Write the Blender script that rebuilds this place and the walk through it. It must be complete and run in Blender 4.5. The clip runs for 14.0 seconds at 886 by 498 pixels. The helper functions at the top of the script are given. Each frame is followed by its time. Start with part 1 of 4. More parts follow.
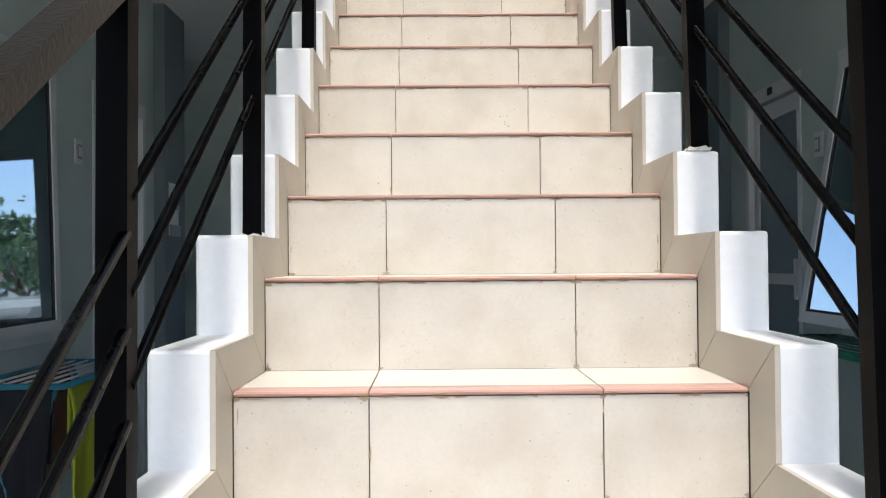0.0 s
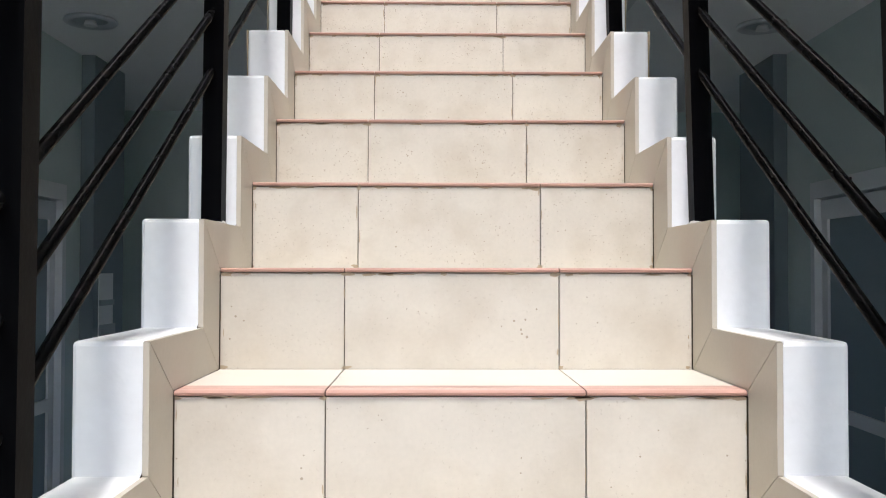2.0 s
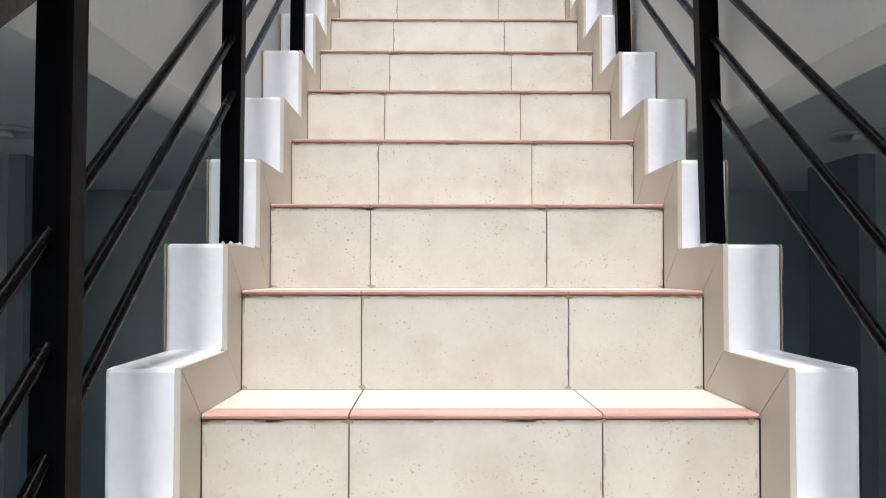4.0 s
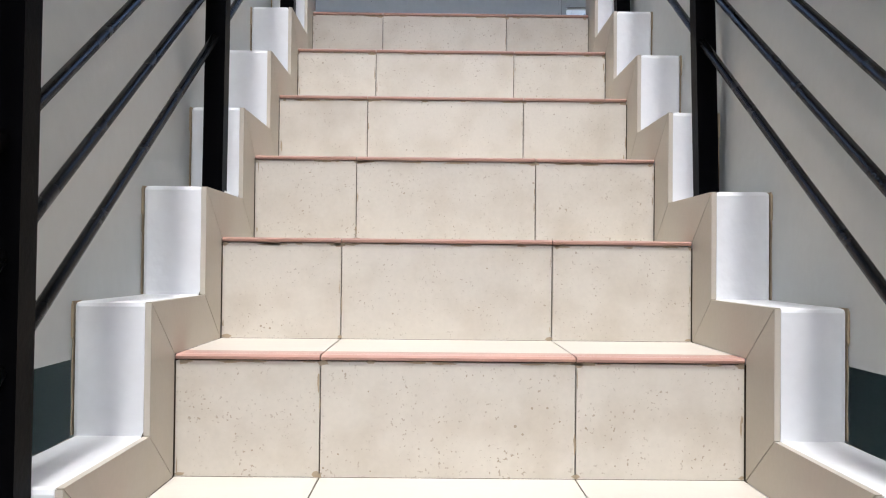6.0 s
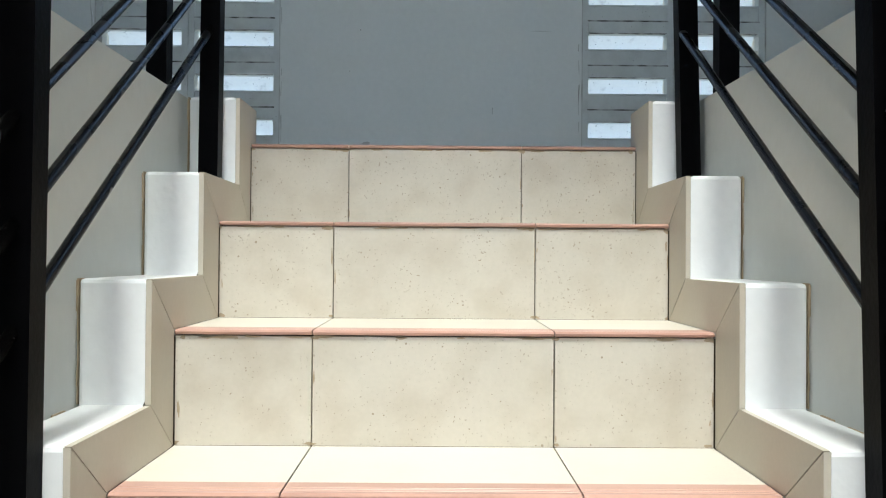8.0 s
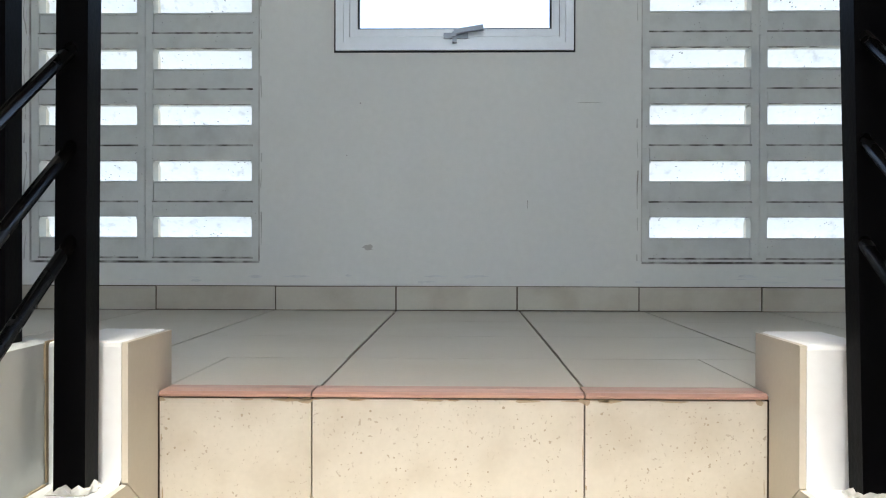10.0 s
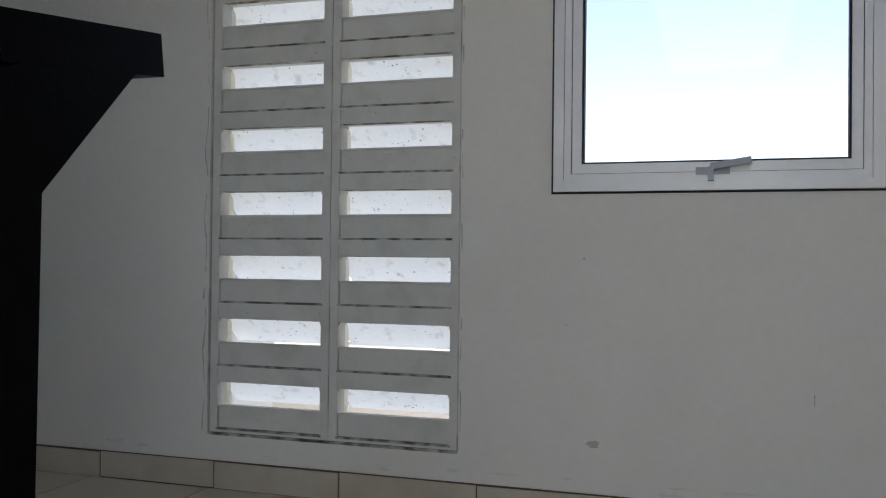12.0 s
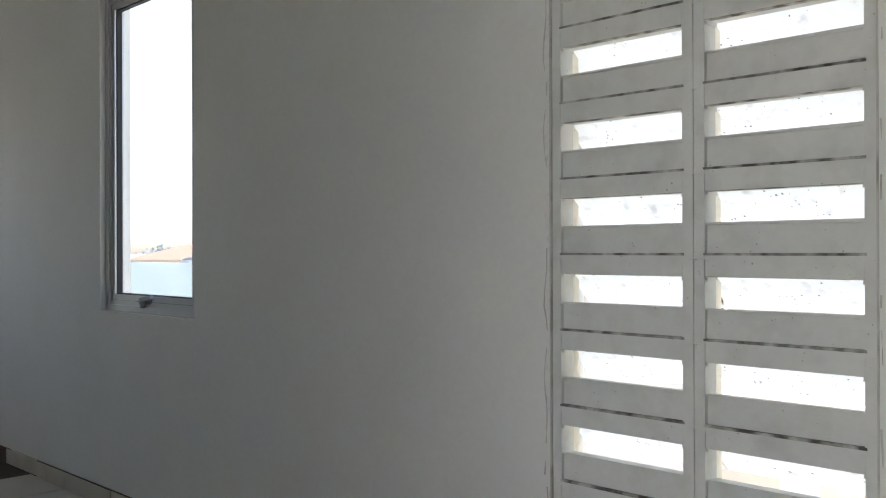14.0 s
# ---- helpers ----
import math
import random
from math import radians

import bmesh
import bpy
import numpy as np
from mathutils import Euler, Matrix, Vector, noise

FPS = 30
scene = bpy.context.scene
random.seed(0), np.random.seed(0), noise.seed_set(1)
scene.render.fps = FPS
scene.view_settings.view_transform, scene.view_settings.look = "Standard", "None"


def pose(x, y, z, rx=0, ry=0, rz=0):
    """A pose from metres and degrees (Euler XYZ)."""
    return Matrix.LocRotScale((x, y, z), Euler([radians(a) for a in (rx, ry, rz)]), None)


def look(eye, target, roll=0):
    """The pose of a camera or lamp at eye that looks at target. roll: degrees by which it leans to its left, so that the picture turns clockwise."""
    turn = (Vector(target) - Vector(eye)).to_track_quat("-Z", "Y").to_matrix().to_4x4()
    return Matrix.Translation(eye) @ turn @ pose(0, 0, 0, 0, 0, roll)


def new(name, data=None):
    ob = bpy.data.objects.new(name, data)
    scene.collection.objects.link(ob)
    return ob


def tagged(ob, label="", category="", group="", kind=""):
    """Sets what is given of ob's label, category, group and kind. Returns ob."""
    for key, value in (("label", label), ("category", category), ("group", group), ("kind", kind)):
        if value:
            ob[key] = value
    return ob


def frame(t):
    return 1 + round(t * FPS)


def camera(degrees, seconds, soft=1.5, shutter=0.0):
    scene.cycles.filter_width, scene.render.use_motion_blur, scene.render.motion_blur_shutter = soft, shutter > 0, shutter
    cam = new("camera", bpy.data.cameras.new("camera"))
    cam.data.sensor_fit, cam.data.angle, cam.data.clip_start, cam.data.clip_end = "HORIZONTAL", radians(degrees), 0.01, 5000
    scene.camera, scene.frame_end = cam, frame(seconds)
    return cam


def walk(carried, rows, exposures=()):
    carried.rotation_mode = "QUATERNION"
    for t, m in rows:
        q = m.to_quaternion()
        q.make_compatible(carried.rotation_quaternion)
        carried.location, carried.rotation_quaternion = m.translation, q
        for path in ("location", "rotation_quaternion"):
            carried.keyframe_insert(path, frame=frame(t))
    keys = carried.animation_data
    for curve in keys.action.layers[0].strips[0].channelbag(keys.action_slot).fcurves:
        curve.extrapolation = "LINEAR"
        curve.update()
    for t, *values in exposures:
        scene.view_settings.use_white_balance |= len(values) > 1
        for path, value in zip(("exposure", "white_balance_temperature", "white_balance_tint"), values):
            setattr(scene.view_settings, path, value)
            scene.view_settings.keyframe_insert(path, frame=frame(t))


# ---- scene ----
T, R, TH = 0.2926, 0.1907, 0.0169        # going, rise, nosing thickness
XL, XR = -0.431, 0.4598                 # inner faces of the two stringers
SL, SR = -0.541, 0.564                   # outer faces of the two stringers
WALL_Y, LAND = 5.686, 20 * R + TH        # back wall, landing floor
SLOPE = R / T

# ---- camera ----
PATH = [
    (0, -0.082, -1.528, 1.385, -0.547, 0.753, 0.472),
    (0.5, -0.064, -1.215, 1.46, -0.831, 0.715, 0.343),
    (1, -0.067, -0.964, 1.617, -1.178, 1.095, 0.229),
    (1.5, -0.075, -0.73, 1.786, -1.035, 1.34, 0.297),
    (2, -0.03, -0.499, 1.92, -0.631, 1.367, -0.087),
    (2.5, -0.025, -0.309, 2.032, -0.741, 1.742, -0.123),
    (3, -0.048, -0.097, 2.201, -0.442, 1.689, -0.027),
    (5.5, -0.069, 1.019, 2.913, -1.132, 1.188, -0.1),
    (6, -0.027, 1.25, 3.022, -0.483, 0.939, -0.571),
    (6.5, -0.009, 1.441, 3.154, -0.427, 0.836, -0.617),
    (7, -0.039, 1.636, 3.324, -0.447, 0.682, -0.637),
    (7.5, -0.005, 1.862, 3.449, -0.137, 0.369, -0.659),
    (8, -0.002, 2.052, 3.57, -0.451, 0.584, -0.419),
    (10.5, 0.035, 2.981, 4.194, 2.982, -0.706, 0.178),
    (11, 0.076, 3.153, 4.338, 7.041, -0.955, -0.077),
    (11.5, 0.046, 3.332, 4.41, 12.073, 0.034, -0.489),
    (12, 0.02, 3.432, 4.5, 17.607, 0.646, -0.632),
    (12.5, 0.058, 3.581, 4.653, 23.982, 0.745, -0.966),
    (13, 0.031, 3.712, 4.71, 30.252, 1.03, -0.236),
    (13.5, -0.033, 3.842, 4.841, 37.383, 0.685, -0.159),
    (14, -0.09, 3.936, 4.93, 43.89, 0.094, 0.164),
]
cam = camera(53.13, 14.0, soft=1.1)
walk(cam, [(t, pose(x, y, z, 90 + pitch, roll, yaw)) for t, x, y, z, yaw, pitch, roll in PATH],
     exposures=[(0.0, 2.4, 6600, 8), (1.5, 2.35, 6450, 9), (3.0, 2.4, 6250, 9), (5.5, 2.25, 6150, 9), (6.5, 2.15, 6200, 7), (8.0, 2.3, 6350, -3), (10.5, 2.95, 7250, 4),
                (11.5, 2.65, 7400, 5), (12.5, 1.8, 7900, 12), (13.0, 1.6, 8200, 12), (13.5, 2.3, 8000, 8), (14.0, 2.95, 8000, 8)])

# ---- sky and sun ----
world = bpy.data.worlds.new("sky")
scene.world = world
world.use_nodes = True
wn = world.node_tree
sky = wn.nodes.new("ShaderNodeTexSky")
sky.sky_type, sky.sun_disc = "NISHITA", False
SUN_UP, SUN_FROM = 70, 180               # the sun stands high behind the walker
sky.sun_elevation, sky.sun_rotation = radians(SUN_UP), radians(SUN_FROM)
sky.air_density, sky.dust_density, sky.ozone_density = 0.5, 2.4, 0.15
wn.nodes["Background"].inputs["Strength"].default_value = 0.15
wn.links.new(sky.outputs["Color"], wn.nodes["Background"].inputs["Color"])
sun = new("sun", bpy.data.lights.new("sun", "SUN"))
sun.data.energy, sun.data.angle, sun.data.color = 0.65, radians(4), (1.0, 0.98, 0.95)
sun.matrix_world = look((0, -4, 4 + 4 * math.tan(radians(SUN_UP))), (0, 0, 4))


# ---- materials ----
def material(name, color, rough=0.6, metal=0.0, vary=0.06, scale=3.0, grain=0.04, grain_scale=120.0, bump=0.15,
             dirt=0.0, dirt_color=(0.2, 0.16, 0.11), dirt_scale=6.0, dirt_range=(0.46, 0.82), speck=0.0, speck_color=(0.2, 0.15, 0.1),
             speck_scale=90.0, speck_size=0.42, fleck=0.0, fleck_scale=150.0, per_piece=0.0, spec=0.5):
    """Paint or tile with broad tone changes, fine grain, stains, small specks and relief, all sized in metres."""
    m = bpy.data.materials.new(name)
    m.use_nodes = True
    nt = m.node_tree
    b = nt.nodes["Principled BSDF"]
    b.inputs["Roughness"].default_value, b.inputs["Metallic"].default_value = rough, metal
    b.inputs["Specular IOR Level"].default_value = spec
    pos = nt.nodes.new("ShaderNodeNewGeometry").outputs["Position"]

    def noise_of(s, detail=3.0):
        n = nt.nodes.new("ShaderNodeTexNoise")
        n.inputs["Scale"].default_value, n.inputs["Detail"].default_value = s, detail
        nt.links.new(pos, n.inputs["Vector"])
        return n.outputs["Fac"]

    def math_of(op, a, bb, cc=None):
        n = nt.nodes.new("ShaderNodeMath")
        n.operation = op
        for i, v in enumerate((a, bb, cc)):
            if v is None:
                continue
            if isinstance(v, (int, float)):
                n.inputs[i].default_value = v
            else:
                nt.links.new(v, n.inputs[i])
        return n.outputs[0]

    def mix(fac, a, c):
        n = nt.nodes.new("ShaderNodeMix")
        n.data_type = "RGBA"
        if isinstance(fac, float):
            n.inputs[0].default_value = fac
        else:
            nt.links.new(fac, n.inputs[0])
        for i, v in ((6, a), (7, c)):
            if isinstance(v, tuple):
                n.inputs[i].default_value = (*v, 1)
            else:
                nt.links.new(v, n.inputs[i])
        return n.outputs[2]

    def step(value, low, high):
        n = nt.nodes.new("ShaderNodeMapRange")
        n.inputs["From Min"].default_value, n.inputs["From Max"].default_value = low, high
        nt.links.new(value, n.inputs["Value"])
        return n.outputs["Result"]

    broad, fine = noise_of(scale, 4), noise_of(grain_scale, 2)
    tone = math_of("MULTIPLY_ADD", broad, 2 * vary, 1 - vary)
    tone = math_of("ADD", tone, math_of("MULTIPLY_ADD", fine, 2 * grain, -grain))
    if per_piece:
        rnd = nt.nodes.new("ShaderNodeObjectInfo").outputs["Random"]
        tone = math_of("ADD", tone, math_of("MULTIPLY_ADD", rnd, 2 * per_piece, -per_piece))
    mul = nt.nodes.new("ShaderNodeVectorMath")
    mul.operation = "SCALE"
    mul.inputs[0].default_value = color
    nt.links.new(tone, mul.inputs["Scale"])
    out = mul.outputs[0]
    if dirt:
        out = mix(math_of("MULTIPLY", step(noise_of(dirt_scale, 8), *dirt_range), dirt), out, dirt_color)
    if speck:
        v = nt.nodes.new("ShaderNodeTexVoronoi")
        v.inputs["Scale"].default_value = speck_scale
        nt.links.new(pos, v.inputs["Vector"])
        dots = math_of("LESS_THAN", v.outputs["Distance"], math_of("MULTIPLY", step(noise_of(speck_scale * 0.21, 2), 0.44, 0.8), speck_size))
        out = mix(math_of("MULTIPLY", dots, speck), out, speck_color)
    if fleck:
        few = math_of("MULTIPLY", step(noise_of(fleck_scale, 1), 0.66, 0.72), step(noise_of(fleck_scale * 0.09, 3), 0.4, 0.62))
        out = mix(math_of("MULTIPLY", few, fleck), out, speck_color)
    nt.links.new(out, b.inputs["Base Color"])
    nt.links.new(math_of("MULTIPLY_ADD", broad, 0.16, rough - 0.08), b.inputs["Roughness"])
    if bump:
        bp = nt.nodes.new("ShaderNodeBump")
        bp.inputs["Strength"].default_value, bp.inputs["Distance"].default_value = bump, 0.002
        nt.links.new(math_of("ADD", fine, broad), bp.inputs["Height"])
        nt.links.new(bp.outputs["Normal"], b.inputs["Normal"])
    return m


def glass(name, tint=(0.95, 0.98, 0.98), see=0.97, shine=0.04, film=(1.0, 1.0, 1.0)):
    """A thin pane: mostly clear, with a little mirror gloss."""
    m = bpy.data.materials.new(name)
    m.use_nodes = True
    nt = m.node_tree
    nt.nodes.remove(nt.nodes["Principled BSDF"])
    clear, gloss, both = (nt.nodes.new(k) for k in ("ShaderNodeBsdfTransparent", "ShaderNodeBsdfGlossy", "ShaderNodeMixShader"))
    clear.inputs["Color"].default_value = (*[c * see for c in tint], 1)
    gloss.inputs["Color"].default_value = (*film, 1)
    gloss.inputs["Roughness"].default_value = 0.02
    both.inputs[0].default_value = shine
    nt.links.new(clear.outputs[0], both.inputs[1])
    nt.links.new(gloss.outputs[0], both.inputs[2])
    nt.links.new(both.outputs[0], nt.nodes["Material Output"].inputs["Surface"])
    return m


CREAM = material("clean cream glazed tile", (0.6, 0.555, 0.48), 0.42, vary=0.11, scale=7, grain=0.05, dirt=0.4, dirt_scale=8,
                 dirt_color=(0.36, 0.29, 0.2), speck=0.75, speck_scale=55, speck_size=0.16, speck_color=(0.27, 0.21, 0.145), fleck=0.25, fleck_scale=170, per_piece=0.035, bump=0.1)
WORN = material("worn cream glazed tile", (0.6, 0.555, 0.48), 0.42, vary=0.1, scale=7, grain=0.05, dirt=0.42, dirt_scale=11,
                 dirt_color=(0.36, 0.29, 0.2), speck=0.75, speck_scale=62, speck_size=0.2, fleck=0.7, fleck_scale=190, speck_color=(0.28, 0.215, 0.145), per_piece=0.035, bump=0.1)
TREAD = material("cream tread tile", (0.66, 0.62, 0.55), 0.35, vary=0.06, scale=4, dirt=0.15, dirt_color=(0.42, 0.35, 0.26), per_piece=0.03, bump=0.08)
CLAD = material("beige side tile", (0.52, 0.475, 0.4), 0.45, vary=0.1, scale=6, dirt=0.25, dirt_color=(0.36, 0.28, 0.19), per_piece=0.04, bump=0.1)
PINK = material("pink nosing tile", (0.5, 0.3, 0.245), 0.4, vary=0.16, scale=8, dirt=0.35, dirt_color=(0.3, 0.16, 0.12), per_piece=0.05, bump=0.2)
FLOORTILE = material("cream floor tile", (0.49, 0.465, 0.4), 0.36, vary=0.07, scale=5, dirt=0.3, dirt_scale=3.5, dirt_color=(0.33, 0.28, 0.2), per_piece=0.03, bump=0.05)
SKIRT = material("stained skirting tile", (0.54, 0.51, 0.43), 0.4, vary=0.08, scale=5, dirt=0.5, dirt_scale=7, dirt_color=(0.27, 0.21, 0.13), per_piece=0.04, bump=0.1)
GROUT = material("brown grout", (0.1, 0.075, 0.052), 0.9, vary=0.3, scale=20, bump=0.4)
WHITE = material("white gloss paint", (0.8, 0.81, 0.82), 0.45, vary=0.04, scale=4, dirt=0.12, dirt_scale=12, dirt_color=(0.5, 0.47, 0.42), bump=0.35, grain_scale=60)
WALLP = material("pale grey wall paint", (0.755, 0.765, 0.735), 0.75, vary=0.06, scale=1.6, dirt=0.12, dirt_scale=2.5, dirt_color=(0.42, 0.41, 0.38), bump=0.25, grain_scale=45)
# The wall paint again, darkened because the kerbs catch too much light.
KERB_DIM = material("dimmed wall paint for the kerbs", (0.62, 0.645, 0.635), 0.75, vary=0.06, scale=1.6, dirt=0.15, dirt_scale=2.5, dirt_color=(0.42, 0.41, 0.38), bump=0.25, grain_scale=45)
CORR = material("grey green wall paint", (0.55, 0.635, 0.6), 0.7, vary=0.05, scale=1.5, bump=0.2, grain_scale=50)
COLM = material("dark grey column paint", (0.16, 0.2, 0.21), 0.65, vary=0.06, scale=2, bump=0.2)
CEIL = material("white ceiling paint", (0.8, 0.82, 0.81), 0.85, vary=0.03, scale=1.2, bump=0.1)
GRIME = material("mouldy paint edge", (0.5, 0.51, 0.48), 0.85, vary=0.2, scale=20, dirt=0.95, dirt_scale=26, dirt_range=(0.36, 0.62), dirt_color=(0.06, 0.055, 0.045), bump=0.5)
HOOD = material("thin white vent hood", (0.96, 0.94, 0.89), 0.8, vary=0.03, scale=8, dirt=0.3, dirt_scale=30, dirt_range=(0.58, 0.75), dirt_color=(0.3, 0.27, 0.24), speck=0.8, speck_scale=75, speck_size=0.3, speck_color=(0.1, 0.09, 0.08), bump=0.4, grain_scale=70)
tr_nodes = HOOD.node_tree                # translucency added so that daylight brightens the thin hoods
tr, tr_mix, tr_base = tr_nodes.nodes.new("ShaderNodeBsdfTranslucent"), tr_nodes.nodes.new("ShaderNodeMixShader"), tr_nodes.nodes["Principled BSDF"]
tr_nodes.links.new(tr_base.inputs["Base Color"].links[0].from_socket, tr.inputs["Color"])
tr_mix.inputs[0].default_value = 0.85
tr_nodes.links.new(tr_base.outputs[0], tr_mix.inputs[1])
tr_nodes.links.new(tr.outputs[0], tr_mix.inputs[2])
tr_nodes.links.new(tr_mix.outputs[0], tr_nodes.nodes["Material Output"].inputs["Surface"])
SOFTGRIME = material("faint grime", (0.55, 0.55, 0.52), 0.85, vary=0.15, scale=20, dirt=0.7, dirt_scale=9, dirt_range=(0.5, 0.7), dirt_color=(0.2, 0.18, 0.14), bump=0.4)
VENT = material("painted vent block", (0.67, 0.69, 0.665), 0.75, vary=0.06, scale=5, dirt=0.28, dirt_scale=14, dirt_color=(0.25, 0.24, 0.2), bump=0.35, grain_scale=70,
                speck=0.5, speck_scale=70, speck_size=0.2, speck_color=(0.1, 0.09, 0.08))
IRON = material("black enamelled steel", (0.002, 0.002, 0.0025), 0.4, vary=0.2, scale=9, dirt=0.12, dirt_scale=25, dirt_color=(0.008, 0.006, 0.005), bump=0.15, spec=0.025)
RODM = material("black steel rod", (0.003, 0.003, 0.003), 0.26, vary=0.2, scale=12, dirt=0.25, dirt_scale=30, dirt_color=(0.025, 0.016, 0.013), bump=0.15, spec=0.1)
RAILM = material("brown black handrail enamel", (0.007, 0.0042, 0.0046), 0.36, vary=0.25, scale=8, dirt=0.4, dirt_scale=16, dirt_color=(0.016, 0.012, 0.012), bump=0.4, spec=0.3)
MORTAR = material("crumbled white filler", (0.7, 0.69, 0.66), 0.9, vary=0.15, scale=40, dirt=0.5, dirt_scale=60, bump=0.8)
ALU = material("silver aluminium", (0.55, 0.57, 0.58), 0.4, metal=0.55, vary=0.05, scale=6, dirt=0.15, dirt_scale=18, dirt_color=(0.3, 0.29, 0.27), bump=0.05)
WALU = material("white coated aluminium", (0.72, 0.74, 0.74), 0.4, vary=0.04, bump=0.05)
GASKET = material("black rubber seal", (0.02, 0.02, 0.022), 0.7, bump=0.1)
HANDLEM = material("grey steel handle", (0.22, 0.24, 0.27), 0.4, metal=0.6, bump=0.1)
DOORP = material("blue grey door panel", (0.2, 0.26, 0.28), 0.5, vary=0.04, scale=2, bump=0.08)
PLASTIC = material("white plastic", (0.72, 0.73, 0.71), 0.35, vary=0.03, bump=0.03)
GREYPL = material("grey plastic", (0.3, 0.33, 0.34), 0.4, bump=0.03)
TEAL = material("teal coated tube", (0.03, 0.2, 0.27), 0.4, bump=0.05)
GREEN = material("green coated wire", (0.02, 0.16, 0.1), 0.4, bump=0.05)
TOWEL = material("yellow green terry", (0.42, 0.47, 0.04), 0.95, vary=0.15, scale=25, grain=0.15, bump=0.9)
CLOTH = material("brown cloth", (0.13, 0.06, 0.035), 0.95, vary=0.2, scale=14, bump=0.7)
DARKCLOTH = material("black cloth", (0.015, 0.016, 0.02), 0.95, vary=0.2, scale=14, bump=0.7)
CONC = material("plain concrete", (0.36, 0.36, 0.34), 0.9, vary=0.1, scale=1.2, bump=0.3)
OUTWALL = material("pale blue outer paint", (0.18, 0.25, 0.3), 0.8, vary=0.08, scale=0.6, dirt=0.25, dirt_scale=1.2, dirt_color=(0.35, 0.42, 0.44), bump=0.2)
ROOFT = material("faded red roof tile", (0.3, 0.16, 0.14), 0.85, vary=0.15, scale=0.5, bump=0.3)
OUTCREAM = material("weathered outer plaster", (0.48, 0.48, 0.46), 0.85, vary=0.1, scale=0.3, bump=0.2)
TANK = material("dark blue tank plastic", (0.08, 0.11, 0.15), 0.5, bump=0.1)
# The haze of distance is mixed into the two tower colours.
TOWERM = material("hazy tower plaster", (0.62, 0.68, 0.74), 0.8, vary=0.05, scale=0.05, bump=0)
TOWERG = material("hazy tower glass", (0.45, 0.53, 0.6), 0.5, bump=0)
EARTH = material("dry ground and far streets", (0.42, 0.41, 0.38), 0.95, vary=0.2, scale=0.05, dirt=0.6, dirt_scale=0.03, dirt_color=(0.12, 0.16, 0.09), bump=0.2)
LEAF = material("leaf green", (0.06, 0.11, 0.045), 0.8, vary=0.3, scale=0.6, bump=0)
# Far leaves carry the bluish air haze in their base colour.
HAZYLEAF = material("hazy far foliage", (0.17, 0.24, 0.29), 0.9, vary=0.15, scale=0.2, bump=0)
SMEAR_AND_SHADE = material("brown grout smear and crack shade", (0.4, 0.315, 0.215), 0.9, vary=0.3, scale=30, bump=0.3)
BARK = material("bark", (0.13, 0.1, 0.07), 0.95, vary=0.2, scale=2, bump=0.4)
GLASS = glass("window glass", (0.97, 0.98, 0.98), 0.96, 0.02)
TINTED = glass("tinted glass", (0.66, 0.84, 0.92), 0.3, 0.36, (0.75, 0.9, 1.0))


# ---- mesh helpers ----
def box(bm, x0, x1, y0, y1, z0, z1, slot=0, m=None):
    vs = [bm.verts.new((x, y, z)) for z in (z0, z1) for y in (y0, y1) for x in (x0, x1)]
    if m is not None:
        for v in vs:
            v.co = m @ v.co
    for q in ((0, 2, 3, 1), (4, 5, 7, 6), (0, 1, 5, 4), (2, 6, 7, 3), (0, 4, 6, 2), (1, 3, 7, 5)):
        bm.faces.new([vs[i] for i in q]).material_index = slot
    return vs


def tube(bm, a, b, r, n=10, r2=None):
    a, b = Vector(a), Vector(b)
    q = (b - a).to_track_quat("Z", "Y")
    rings = []
    for end, rad in ((a, r), (b, r if r2 is None else r2)):
        rings.append([bm.verts.new(end + q @ Vector((rad * math.cos(i * math.tau / n), rad * math.sin(i * math.tau / n), 0))) for i in range(n)])
    for i in range(n):
        f = bm.faces.new((rings[0][i], rings[0][(i + 1) % n], rings[1][(i + 1) % n], rings[1][i]))
        f.smooth = True
    bm.faces.new(rings[0][::-1])
    bm.faces.new(rings[1])


def prism(bm, profile, x0, x1, slot=0):
    """Extrudes a (y, z) outline from x0 to x1."""
    a = [bm.verts.new((x0, y, z)) for y, z in profile]
    b = [bm.verts.new((x1, y, z)) for y, z in profile]
    n = len(profile)
    fs = [bm.faces.new(a), bm.faces.new(b[::-1])]
    fs += [bm.faces.new((a[i], b[i], b[(i + 1) % n], a[(i + 1) % n])) for i in range(n)]
    for f in fs:
        f.material_index = slot
    bmesh.ops.triangulate(bm, faces=fs[:2])
    bmesh.ops.recalc_face_normals(bm, faces=bm.faces)


def soften(bm, w=0.004, seg=2, angle=30):
    es = [e for e in bm.edges if len(e.link_faces) == 2 and e.calc_face_angle(0) > radians(angle)]
    bmesh.ops.bevel(bm, geom=es, offset=w, segments=seg, affect="EDGES", profile=0.5)


def mesh_of(name, bm, *mats):
    me = bpy.data.meshes.new(name)
    bm.to_mesh(me)
    bm.free()
    for m in mats:
        me.materials.append(m)
    return me


def part(name, bm, mat, parent=None, label="", at=None):
    ob = new(name, mesh_of(name, bm, *(mat if isinstance(mat, tuple) else (mat,))))
    ob.parent = parent
    if at is not None:
        ob.matrix_basis = at
    if label:
        tagged(ob, label)
    return ob


def piece(name, me, parent, at):
    ob = new(name, me)
    ob.parent = parent
    ob.matrix_basis = at
    return ob


def empty(name, m, label, category, group="", kind=""):
    ob = new(name)
    ob.empty_display_size = 0.1
    ob.matrix_basis = m
    return tagged(ob, label, category, group, kind)


